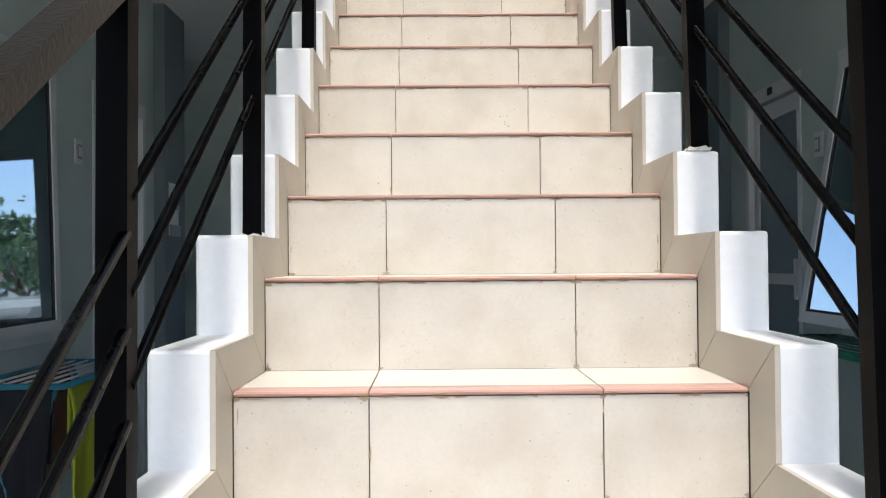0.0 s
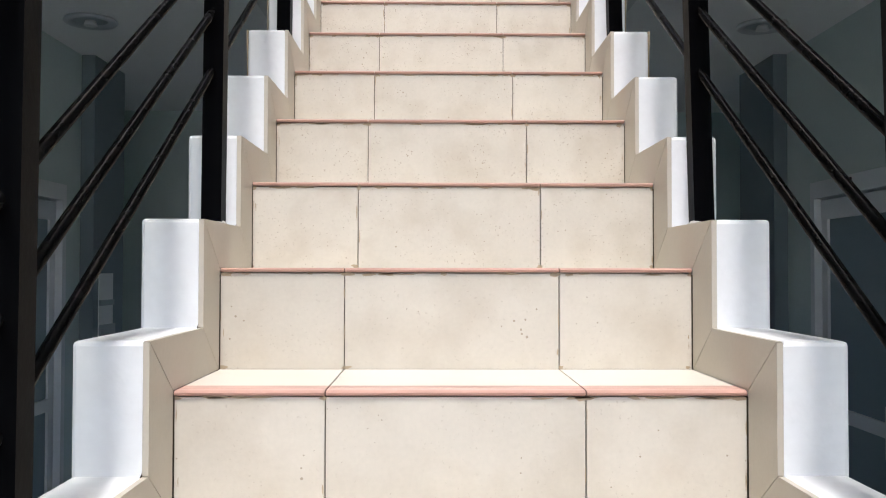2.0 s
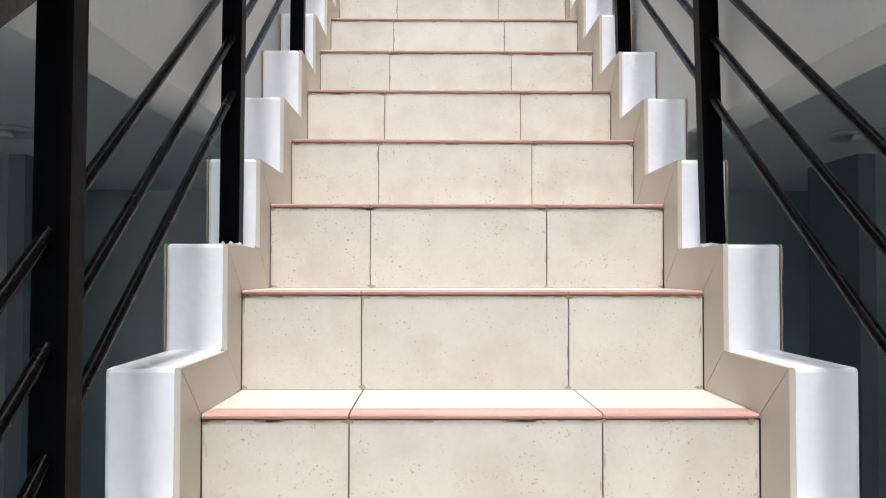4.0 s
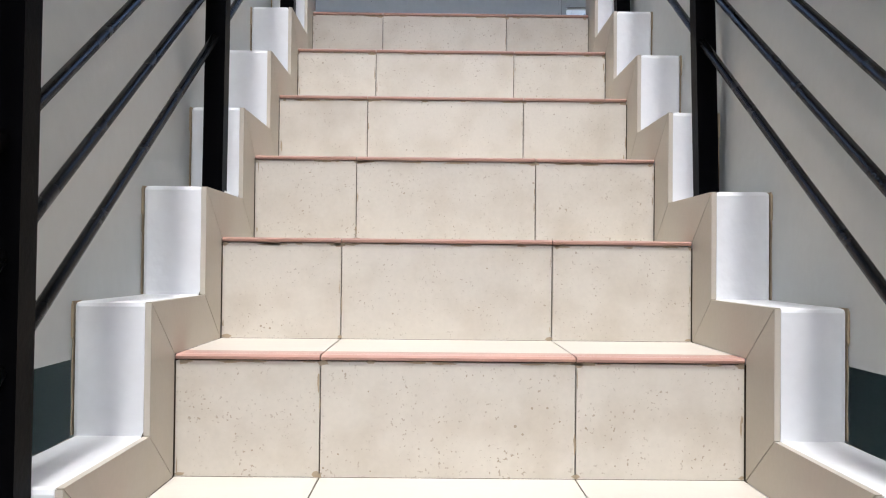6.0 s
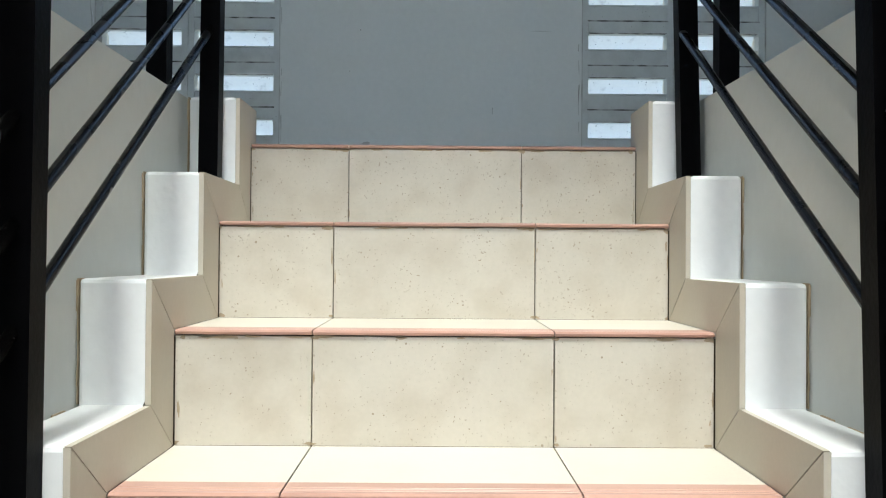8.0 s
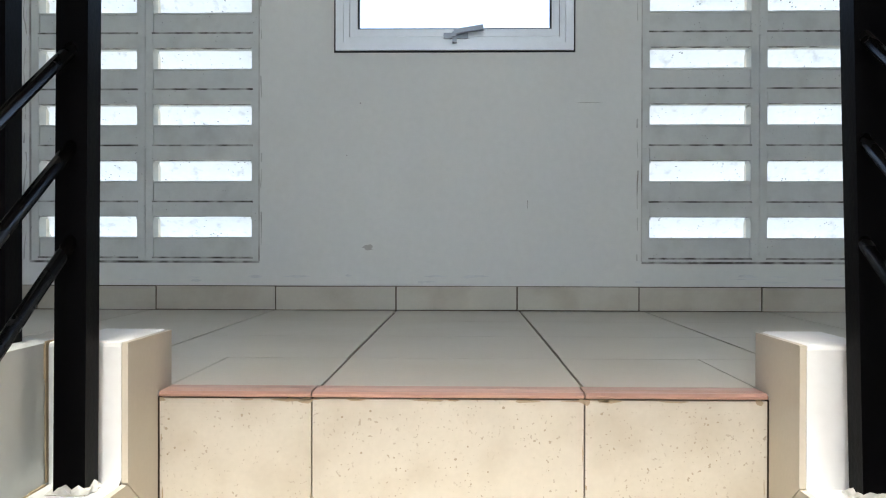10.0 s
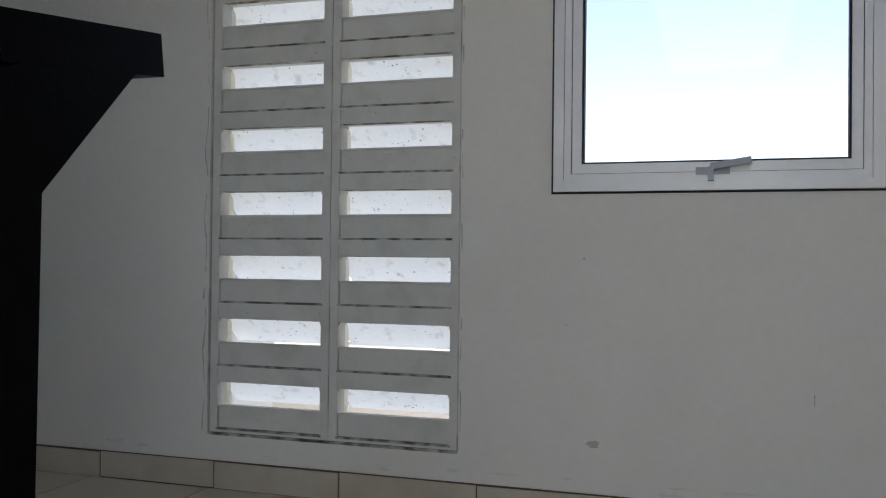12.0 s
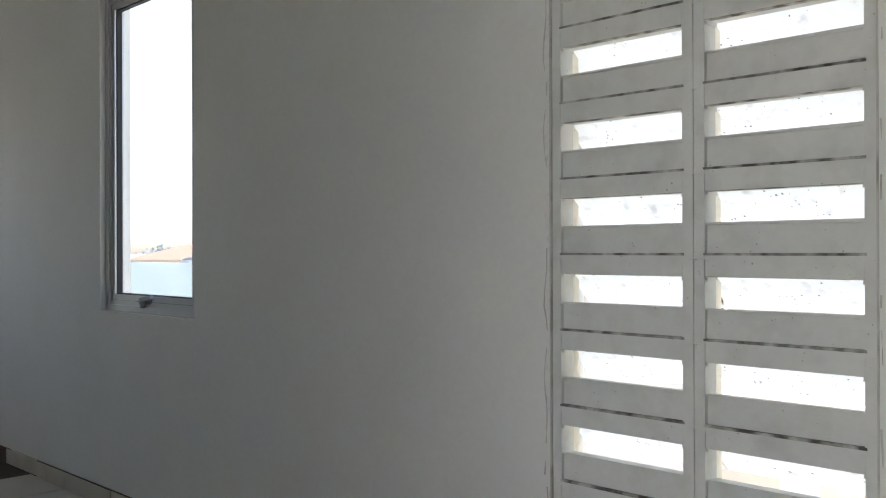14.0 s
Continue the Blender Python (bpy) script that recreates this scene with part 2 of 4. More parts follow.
def boxed(name, mat, label, category, *boxes, kind="structure", bevel=0.0):
    bm = bmesh.new()
    for b in boxes:
        box(bm, *b)
    if bevel:
        soften(bm, bevel)
    return tagged(part(name, bm, mat), label, category, kind=kind)


def holed(name, mat, label, span_u, span_z, v0, v1, holes, along="x"):
    """A wall with thickness from v0 to v1, whose openings (u0, u1, z0, z1) go right through."""
    us = sorted({*span_u, *[h[0] for h in holes], *[h[1] for h in holes]})
    zs = sorted({*span_z, *[h[2] for h in holes], *[h[3] for h in holes]})
    us = [u for u in us if span_u[0] <= u <= span_u[1]]
    zs = [z for z in zs if span_z[0] <= z <= span_z[1]]

    def solid(i, j):
        if not (0 <= i < len(us) - 1 and 0 <= j < len(zs) - 1):
            return False
        u, z = (us[i] + us[i + 1]) / 2, (zs[j] + zs[j + 1]) / 2
        return not any(h[0] < u < h[1] and h[2] < z < h[3] for h in holes)

    bm = bmesh.new()
    put = (lambda u, v, z: (u, v, z)) if along == "x" else (lambda u, v, z: (v, u, z))

    def quad(*c):
        bm.faces.new([bm.verts.new(put(*p)) for p in c])

    for i in range(len(us) - 1):
        for j in range(len(zs) - 1):
            if not solid(i, j):
                continue
            a, b, c, d = us[i], us[i + 1], zs[j], zs[j + 1]
            quad((a, v0, c), (b, v0, c), (b, v0, d), (a, v0, d))
            quad((a, v1, c), (a, v1, d), (b, v1, d), (b, v1, c))
            if not solid(i - 1, j):
                quad((a, v0, c), (a, v0, d), (a, v1, d), (a, v1, c))
            if not solid(i + 1, j):
                quad((b, v0, c), (b, v1, c), (b, v1, d), (b, v0, d))
            if not solid(i, j - 1):
                quad((a, v0, c), (a, v1, c), (b, v1, c), (b, v0, c))
            if not solid(i, j + 1):
                quad((a, v0, d), (b, v0, d), (b, v1, d), (a, v1, d))
    bmesh.ops.remove_doubles(bm, verts=bm.verts, dist=1e-5)
    bmesh.ops.recalc_face_normals(bm, faces=bm.faces)
    return tagged(part(name, bm, mat), label, "wall", kind="structure")


def ring(bm, x0, x1, z0, z1, w, y0, y1):
    """Four bars of a frame in the x-z plane."""
    box(bm, x0, x0 + w, y0, y1, z0, z1)
    box(bm, x1 - w, x1, y0, y1, z0, z1)
    box(bm, x0 + w, x1 - w, y0, y1, z0, z0 + w)
    box(bm, x0 + w, x1 - w, y0, y1, z1 - w, z1)


# ---- large structure ----
ROOF, GROUND, SIDE = 6.7, -3.4, 6.2
UPW = (4.673, 6.05)                      # upper windows, sill and head
LOW = (1.12, 2.47)                       # lower windows
PAN_L, PAN_R, PAN_Z, ROWS, PITCH = (-1.4063, -0.6493), (0.5937, 1.3507), 3.9904, 13, 0.1838
wall_back = holed("wall_back", WALLP, "pale grey painted back wall with vent panels and windows", (-SIDE - 0.15, SIDE + 0.15), (GROUND, ROOF), WALL_Y, WALL_Y + 0.14,
                  [(-0.4006, 0.3742, *UPW), (-3.85, -3.07, *UPW), (3.07, 3.85, *UPW),
                   (*PAN_L, PAN_Z, PAN_Z + ROWS * PITCH), (*PAN_R, PAN_Z, PAN_Z + ROWS * PITCH),
                   (-0.4006, 0.3742, 0.95, 2.4), (-4.1, -3.35, *LOW), (3.3, 4.05, *LOW)])
bm = bmesh.new()                         # the lower storey's coat of paint on the back wall
box(bm, -3.35, -0.4006, WALL_Y - 0.006, WALL_Y - 0.001, 0, 3.03)
box(bm, 0.3742, 3.3, WALL_Y - 0.006, WALL_Y - 0.001, 0, 3.03)
box(bm, -0.4006, 0.3742, WALL_Y - 0.006, WALL_Y - 0.001, 2.4, 3.03)
box(bm, -0.4006, 0.3742, WALL_Y - 0.006, WALL_Y - 0.001, 0, 0.95)
tagged(part("wall_back_lower", bm, CORR), "grey green paint on the lower back wall", "wall", kind="structure")

LW, RW = -1.85, 1.78                     # corridor faces of the room walls
wall_west = holed("wall_west", CORR, "grey green corridor wall with door and window openings", (-3.5, 4.5), (0, 3.03), LW - 0.12, LW,
                  [(1.35, 2.62, 1.03, 2.33), (3.07, 3.9, 0, 2.34)], "y")
wall_east = holed("wall_east", CORR, "grey green corridor wall with door and window openings", (-3.5, 4.5), (0, 3.03), RW, RW + 0.12,
                  [(1.25, 2.5, 1.03, 2.33), (2.93, 3.72, 0, 2.34)], "y")
boxed("column_west", COLM, "dark grey painted column beside the corridor door", "column", (LW - 0.12, LW + 0.07, 4.08, 4.52, 0, 3.03), bevel=0.006)
boxed("column_east", COLM, "dark grey painted column beside the corridor door", "column", (RW - 0.07, RW + 0.12, 4.0, 4.5, 0, 3.03), bevel=0.006)
boxed("wall_passage_west", CORR, "grey green wall of the side passage", "wall", (-2.52, -2.4, 4.5, WALL_Y - 0.007, 2.4, 3.03), (-3.0, LW - 0.121, 4.4, 4.5, 0, 3.03))
boxed("wall_passage_east", CORR, "grey green wall of the side passage", "wall", (2.4, 2.52, 4.5, WALL_Y - 0.007, 2.4, 3.03), (RW + 0.121, 3.0, 4.4, 4.5, 0, 3.03))
# Unseen outer walls; their end openings are added to brighten landing and passages.
holed("wall_outer_west", WALLP, "unseen outer wall, opened at the corridor end to let in light", (-3.65, WALL_Y - 0.002), (GROUND, ROOF), -SIDE - 0.15, -SIDE, [(4.5, 5.25, 4.7, 5.8), (4.6, 5.35, 0.9, 2.2)], "y")
holed("wall_outer_east", WALLP, "unseen outer wall, opened at the corridor end to let in light", (-3.65, WALL_Y - 0.002), (GROUND, ROOF), SIDE, SIDE + 0.15, [(4.6, 5.35, 0.9, 2.2)], "y")
# Unseen wall behind the walker; its openings are added to light corridors and stairs.
wall_front = holed("wall_front", WALLP, "unseen front wall, opened wide to let in light", (-SIDE, SIDE), (GROUND, ROOF), -3.65, -3.5,
                   [(-1.84, 1.77, 0.0, 2.95), (-1.28, 1.28, 3.95, 6.4)])
boxed("floor", FLOORTILE, "cream tiled corridor floor", "floor", (-SIDE, SIDE, -3.5, WALL_Y - 0.001, -0.25, 0.0))
# the upper slab with its opening over the stairs, and the fascias that stand up as kerbs round it
boxed("ceiling", CEIL, "white painted ceiling over the corridors", "ceiling",
      (-SIDE, -0.67, -3.5, WALL_Y - 0.001, 3.03, LAND - 0.014), (0.692, SIDE, -3.5, WALL_Y - 0.001, 3.03, LAND - 0.014),
      (-0.668, 0.69, 14 * T + 0.045, WALL_Y - 0.001, 3.03, LAND - 0.014), (-0.668, 0.69, -3.5, -3.2, 3.03, LAND - 0.014))
boxed("stairwell_kerb_west", KERB_DIM, "pale grey kerb wall along the stair opening", "kerb wall", (-0.668, -0.545, -3.2, 4.04, 2.88, 3.914), bevel=0.004)
boxed("stairwell_kerb_east", KERB_DIM, "pale grey kerb wall along the stair opening", "kerb wall", (0.568, 0.69, -3.2, 4.02, 2.88, 3.914), bevel=0.004)
# Unseen ceiling; its opening is placed and sized for the light on the stairs.
bm = bmesh.new()
for b in ((-SIDE, -0.56, -3.5, WALL_Y - 0.001), (0.58, SIDE, -3.5, WALL_Y - 0.001), (-0.56, 0.58, 3.05, WALL_Y - 0.001), (-0.56, 0.58, -3.5, -2.6)):
    box(bm, *b, ROOF - 0.2, ROOF)
tagged(part("ceiling_upper", bm, CEIL), "unseen white upper ceiling, opened over the stairs to let in light", "ceiling", kind="structure")
# Unseen walls, added to block light so the landing's sides stay darker.
for side, (xa, xb, xc) in (("west", (-1.42, -1.3, -SIDE)), ("east", (1.3, 1.42, SIDE))):
    boxed("wall_hall_" + side, WALLP, "unseen upper floor wall, added to keep light off the landing sides", "wall",
          (xa, xb, -3.5, 4.12, LAND - 0.012, ROOF - 0.2), (min(xc, xa), xa, 4.0, 4.12, LAND - 0.012, ROOF - 0.2) if xc < 0 else (xb, xc, 4.0, 4.12, LAND - 0.012, ROOF - 0.2))


# ---- staircase: core, tiles, stringers ----
def zt(k):
    return (k + 6) * R + TH


stair = empty("staircase", pose(0, -5 * T, 0), "cream tiled straight staircase with pink nosings", "staircase", kind="structure")
UNDO = stair.matrix_basis.inverted()
prof = [(-5 * T + 0.016, 0.0)]
for k in range(-5, 15):
    prof += [(k * T + 0.016, zt(k) - 0.0125), ((k + 1) * T + 0.016, zt(k) - 0.0125)] if k < 14 else [(k * T + 0.016, LAND - 0.0125)]
prof += [(14 * T + 0.04, LAND - 0.0125), (14 * T + 0.04, LAND - 0.5), (-5 * T + 1.4, 0.0)]
bm = bmesh.new()
prism(bm, prof, XL - 0.009, XR + 0.009)
part("stair_core", bm, GROUT, stair, "brown grout and concrete body", UNDO)


def tile_mesh(name, dx, dy, dz, mat, bevel=0.0015):
    bm = bmesh.new()
    box(bm, 0, dx, 0, dy, 0, dz)
    if bevel:
        soften(bm, bevel, 1)
    return mesh_of(name, bm, mat)


def nosing_mesh(name, dx):
    """A ribbed nosing tile with a rounded front edge."""
    d, h = 0.062, 0.008
    pr = [(0.004, 0), (0.001, 0.002), (0.0, 0.005), (0.002, h - 0.002), (0.006, h)]
    for g in (0.016, 0.024, 0.032):
        pr += [(g, h), (g + 0.0015, h - 0.0018), (g + 0.003, h)]
    pr += [(d, h), (d, 0)]
    bm = bmesh.new()
    prism(bm, pr, 0, dx)
    return mesh_of(name, bm, PINK)


J = 0.0023


def tile_set(left, right):
    """The riser, nosing and tread meshes between the stringers, with joints at the two places given."""
    sp = [(XL + 0.001, left - J / 2), (left + J / 2, right - J / 2), (right + J / 2, XR - 0.001)]
    return (sp, [[tile_mesh("riser_tile", b - a, 0.011, R - 0.008 - 0.003, glaze) for a, b in sp] for glaze in (CREAM, WORN)],
            [tile_mesh("tread_tile", b - a, T - 0.062 + 0.004, 0.012, TREAD) for a, b in sp], [nosing_mesh("nosing", b - a) for a, b in sp])


def joints(k):
    """The setter's joints drift to one side from the lower steps to the upper ones."""
    return (-0.197, 0.208) if k <= 6 else (-0.201, 0.199) if k == 7 else (-0.205, 0.1945)


sets = {jt: tile_set(*jt) for jt in {joints(k): 0 for k in range(-5, 15)}}
for k in range(-5, 15):
    sp, riser_me, tread_me, nose_me = sets[joints(k)]
    for i, (a, b) in enumerate(sp):
        piece("riser_tile", riser_me[k > 4][i], stair, UNDO @ pose(a, k * T + 0.005, zt(k - 1) + 0.0005))
        piece("nosing", nose_me[i], stair, UNDO @ pose(a, k * T, zt(k) - 0.008))
        if k < 14:
            piece("tread_tile", tread_me[i], stair, UNDO @ pose(a, k * T + 0.062, zt(k) - 0.012))

for side, (xi, xo) in (("west", (XL, SL)), ("east", (XR, SR))):
    s = 1 if xi > 0 else -1
    strg = empty("stringer_" + side, pose(xi, -5.4 * T, 0), "white painted stepped stringer with beige inner tiles", "stringer", kind="structure")
    undo = strg.matrix_basis.inverted()
    xa, xb = min(xi + s * 0.009, xo), max(xi + s * 0.009, xo)
    for k in range(-6, 14):
        ya, yb, top = (k + 0.6) * T, ((k + 1.6) * T if k < 13 else 4.16), R * (k + 7.45) + TH
        low = [max(0.0, R * (y / T + 4.0)) for y in (ya, yb)]
        bm = bmesh.new()
        vs = [bm.verts.new(c) for c in ((xa, ya, low[0]), (xb, ya, low[0]), (xb, yb, low[1]), (xa, yb, low[1]), (xa, ya, top), (xb, ya, top), (xb, yb, top), (xa, yb, top))]
        fs = [bm.faces.new([vs[i] for i in q]) for q in ((0, 3, 2, 1), (4, 5, 6, 7), (0, 1, 5, 4), (1, 2, 6, 5), (2, 3, 7, 6), (3, 0, 4, 7))]
        out = 1 if s > 0 else 0
        edge = [bm.edges.get((vs[a], vs[b])) for a, b in ((4, 5), (out, out + 4), (4, 7), (5, 6))]
        bmesh.ops.bevel(bm, geom=[e for e in edge if e], offset=0.007, segments=2, affect="EDGES", profile=0.5)
        bmesh.ops.recalc_face_normals(bm, faces=bm.faces)
        part("step_block", bm, WHITE, strg, at=undo)
    for k in range(-6, 14):
        n0, c1 = (k * T, zt(k)), ((k + 1) * T, zt(k))
        o0, i0 = ((k - 0.4) * T, R * (k + 6.45) + TH), ((k + 0.6) * T, R * (k + 6.45) + TH)
        n1, o1 = ((k + 1) * T, zt(k + 1)), ((k + 0.6) * T, R * (k + 7.45) + TH)
        polys = [[n0, c1, i0, o0], [c1, n1, o1, i0]]
        if k == -6:
            polys[0] = [((k + 0.6) * T, zt(k)), c1, i0]
        if k == 13:
            polys[1] = [c1, (14 * T, LAND), (4.158, LAND), (4.158, R * 20.45 + TH), o1, i0]
        for pl in polys:
            cy, cz = sum(p[0] for p in pl) / len(pl), sum(p[1] for p in pl) / len(pl)
            shr = [(cy + (y - cy) * 0.988, cz + (z - cz) * 0.988) for y, z in pl]
            bm = bmesh.new()
            prism(bm, shr, min(xi, xi + s * 0.0088), max(xi, xi + s * 0.0088))
            part("side_tile", bm, CLAD, strg, at=undo)

# brown strips stand for the shade in the crack between the stringers' outer faces and the kerb walls of the upper
# flight
for side, xa, xb in (("west", -0.5448, -0.5412), ("east", 0.5642, 0.5678)):
    crack_rng = random.Random(len(side))
    crack = empty("trim_crack_" + side, pose((xa + xb) / 2, 2.6, 2.9), "uneven brown strip standing for the dark crack between stringer and kerb wall", "trim", kind="structure")
    cu = crack.matrix_basis.inverted()
    for k in range(6, 14):
        ya, yb, top = (k + 0.6) * T, ((k + 1.6) * T if k < 13 else 4.02), R * (k + 7.45) + TH
        bm = bmesh.new()
        for i in range(7):
            a, b = ya + (yb - ya) * i / 7, ya + (yb - ya) * (i + 1) / 7
            box(bm, xa, xb, a, b, top - 0.05, top - crack_rng.uniform(0.001, 0.006))
            c, d = top - R * (i + 1) / 7, top - R * i / 7
            box(bm, xa + 0.0009, xb - 0.0009, ya + crack_rng.uniform(0.0002, 0.004), ya + 0.03, c, d)
        part("crack", bm, SMEAR_AND_SHADE, crack, at=cu)

# dark grout smeared along the risers' upper edges and joints
rs = random.Random(21)
for k in range(-5, 15):
    bm = bmesh.new()
    yf = k * T + 0.0046
    spots = []
    for i in range(13):
        spots.append((rs.uniform(XL + 0.02, XR - 0.02), zt(k) - 0.0105 - rs.uniform(0, 0.002), rs.uniform(0.006, 0.035), rs.uniform(0.0015, 0.004)))
    for xj in (XL + 0.004, *joints(k), XR - 0.004):
        for i in range(2):
            spots.append((xj + rs.uniform(-0.004, 0.004), zt(k - 1) + rs.uniform(0.004, R - 0.02), rs.uniform(0.001, 0.0025), rs.uniform(0.006, 0.025)))
        spots.append((xj + rs.uniform(-0.006, 0.006), zt(k - 1) + 0.004, rs.uniform(0.006, 0.016), rs.uniform(0.003, 0.007)))
        spots.append((xj + rs.uniform(-0.01, 0.01), zt(k) - 0.0125, rs.uniform(0.006, 0.02), rs.uniform(0.004, 0.008)))
    for sx, sz, w, h in spots:
        n = 9
        bm.faces.new([bm.verts.new((min(max(sx + w * math.cos(-i * math.tau / n) * rs.uniform(0.4, 1), XL + 0.001), XR - 0.001), yf,
                                    min(sz + h * math.sin(-i * math.tau / n) * rs.uniform(0.4, 1), zt(k) - 0.0085))) for i in range(n)])
    part("grout_smear", bm, SMEAR_AND_SHADE, stair, at=UNDO)

# ---- stair railings ----
H_TOP, H_Y, END_Y = 4.699, 4.11, 3.943  # upper end of the handrails: top, tip and the post below it


def rail_z(y):
    """Height of a handrail's middle above the sloping stairs."""
    return R * (y / T + 5.85) + TH + 0.872 + 0.036 * (y + 1.5) / 5.5


def post_y(k):
    return (k + 1.6) * T - 0.021


def filler(parent, x, y, z, seed):
    """A crumbled collar of filler round a post's foot."""
    r = random.Random(seed)
    bm = bmesh.new()
    n, rows = 18, []
    for w0, up in ((1.0, 0.0), (1.35, 0.004), (1.25, 0.011), (1.0, 0.013)):
        row = []
        for i in range(n):
            a = i * math.tau / n
            d = (0.0205 / max(abs(math.cos(a)), abs(math.sin(a)))) * (1.02 + (w0 - 1) * r.uniform(0.3, 1.5))
            row.append(bm.verts.new((x + d * math.cos(a), y + d * math.sin(a), z - 0.002 + up * r.uniform(0.4, 1.3))))
        rows.append(row)
    for p, q in zip(rows, rows[1:]):
        for i in range(n):
            bm.faces.new((p[i], p[(i + 1) % n], q[(i + 1) % n], q[i]))
    part("filler", bm, MORTAR, parent, "crumbled white filler")


EARLY = -0.365                            # the lower posts stand at the front of their tread
POSTS_W = [(-6, -0.485, None), (-2, -0.5, EARLY), (0, -0.484, None), (3, -0.482, None), (6, -0.487, None), (9, -0.485, None), (12, -0.485, END_Y)]
POSTS_E = [(-6, 0.525, None), (-2, 0.512, EARLY), (1, 0.524, 0.497), (3, 0.525, None), (6, 0.528, None), (9, 0.533, None), (12, 0.538, END_Y)]
for side, px, lean, posts in (("west", -0.483, 0.4, POSTS_W), ("east", 0.518, -1.4, POSTS_E)):
    rail = empty("stair_railing", pose(0, 0, 0), "black steel stair railing with three round rods and a handrail", "railing", "railings of the stairs")
    for k, fx, y in posts:
        y, z = post_y(k) if y is None else y, R * (k + 7.45) + TH
        bm = bmesh.new()
        box(bm, -0.0205, 0.0205, -0.0205, 0.0205, -0.01, rail_z(y) - 0.01 - z)
        soften(bm, 0.004)
        bm.transform(pose(fx, y, z, 0, lean, 0))
        part("post", bm, IRON, rail)
        filler(rail, fx, y, z, k + 50 * (px > 0))
    y0, y1 = post_y(-6) - 0.034, END_Y
    z0 = R * 1.45 + TH
    for off in (0.294, 0.415, 0.54) if px < 0 else (0.295, 0.423, 0.551):
        bm = bmesh.new()
        drop = 0.04                      # the lowest bay's rods meet their post a little lower
        tube(bm, (px, y0, z0 + off - drop), (px, EARLY - 0.01, z0 + off - drop + SLOPE * (EARLY - 0.01 - y0)), 0.0085)
        tube(bm, (px, EARLY, z0 + off + SLOPE * (EARLY - y0)), (px, y1, z0 + off + 0.03 + SLOPE * (y1 - y0)), 0.0085)
        part("rod", bm, RODM, rail)
    bm = bmesh.new()
    ya, yb = y0 - 0.12, END_Y + 0.02
    za, zb = rail_z(ya), rail_z(yb)
    L = math.hypot(yb - ya, zb - za)
    box(bm, -0.019, 0.019, 0, L, -0.018, 0.018)
    soften(bm, 0.006)
    part("handrail", bm, RAILM, rail, "dark brown enamelled handrail worn along its top", pose(px, ya, za, math.degrees(math.atan2(zb - za, yb - ya))))

    bm = bmesh.new()                     # the last piece rises less steeply to a blunt tip
    box(bm, -0.0205, 0.0205, -0.19, 0, -0.038, 0)
    soften(bm, 0.006)
    part("end_bar", bm, IRON, rail, at=pose(px, H_Y, H_TOP, 8))
    bm = bmesh.new()                     # web plate between the rising rail and the end piece
    prism(bm, [(END_Y - 0.02, H_TOP - 0.2), (H_Y - 0.03, H_TOP - 0.039), (H_Y - 0.06, H_TOP - 0.025), (END_Y - 0.02, H_TOP - 0.07)], px - 0.0197, px + 0.0197)
    part("web_plate", bm, IRON, rail)

for side, px in (("west", -0.607), ("east", 0.629)):
    rail = empty("landing_railing", pose(0, 0, 0), "black steel railing standing on the kerb of the stair opening", "railing", "railings of the landing")
    for y in (3.98, 2.6, 1.2, -0.2, -1.6, -3.0):
        bm = bmesh.new()
        box(bm, px - 0.022, px + 0.022, y - 0.022, y + 0.022, 3.908, 4.68)
        soften(bm, 0.004)
        part("post", bm, IRON, rail)
    for z in (4.2, 4.33, 4.46):
        bm = bmesh.new()
        tube(bm, (px, -3.0, z), (px, 3.98, z), 0.0085)
        part("rod", bm, RODM, rail)
    bm = bmesh.new()
    box(bm, px - 0.024, px + 0.024, -3.03, 4.003, 4.68, 4.728)
    soften(bm, 0.005)
    part("handrail", bm, IRON, rail)

# ---- back wall: vent blocks, windows, skirting and landing tiles ----
def vent_mesh(w):
    """A hollow block: a through slot under a sloping hood, above a sunk panel with a mouldy lower edge."""
    h, sl, sr, d = PITCH, 0.025, w - 0.025, 0.05
    bm = bmesh.new()
    box(bm, 0, sl, 0, d, 0, h)
    box(bm, sr, w, 0, d, 0, h)
    box(bm, sl, sr, 0, d, 0.146, h)
    box(bm, sl, sr, 0, d, 0, 0.010)
    box(bm, sl, sr, 0.010, d, 0.012, 0.0745)
    box(bm, sl - 0.004, sr + 0.004, -0.0008, d - 0.002, 0.0085, 0.0138, 1)
    box(bm, sl, sr, 0.003, 0.02, 0.1452, 0.1475, 1)
    for xc, sg in ((sl, 1), (sr, -1)):      # rounded upper corners of the slot
        prism(bm, [(0.004, 0.138), (d, 0.138), (d, 0.1465), (0.004, 0.1465)], *sorted((xc, xc + sg * 0.004)))
    # sill, sloping out
    prism(bm, [(0.006, 0.074), (0.006, 0.080), (d + 0.01, 0.072), (d + 0.01, 0.060)], sl, sr)
    # outer hood, falling away outwards behind the slot
    prism(bm, [(d + 0.001, 0.154), (d + 0.10, 0.070), (d + 0.104, 0.072), (d + 0.001, 0.16)], 0.004, w - 0.004, 2)
    for xs in (0.004, sr):
        prism(bm, [(d + 0.0005, 0.0), (d + 0.025, 0.0), (d + 0.025, 0.13), (d + 0.0005, 0.149)], xs, sl if xs < sl else w - 0.004, 2)
    r = random.Random(3)
    for v in bm.verts:
        if v.co.y < 0.011:
            v.co += Vector((r.uniform(-1, 1), 0, r.uniform(-1, 1))) * 0.0012
    return mesh_of("vent_block", bm, VENT, GRIME, HOOD)


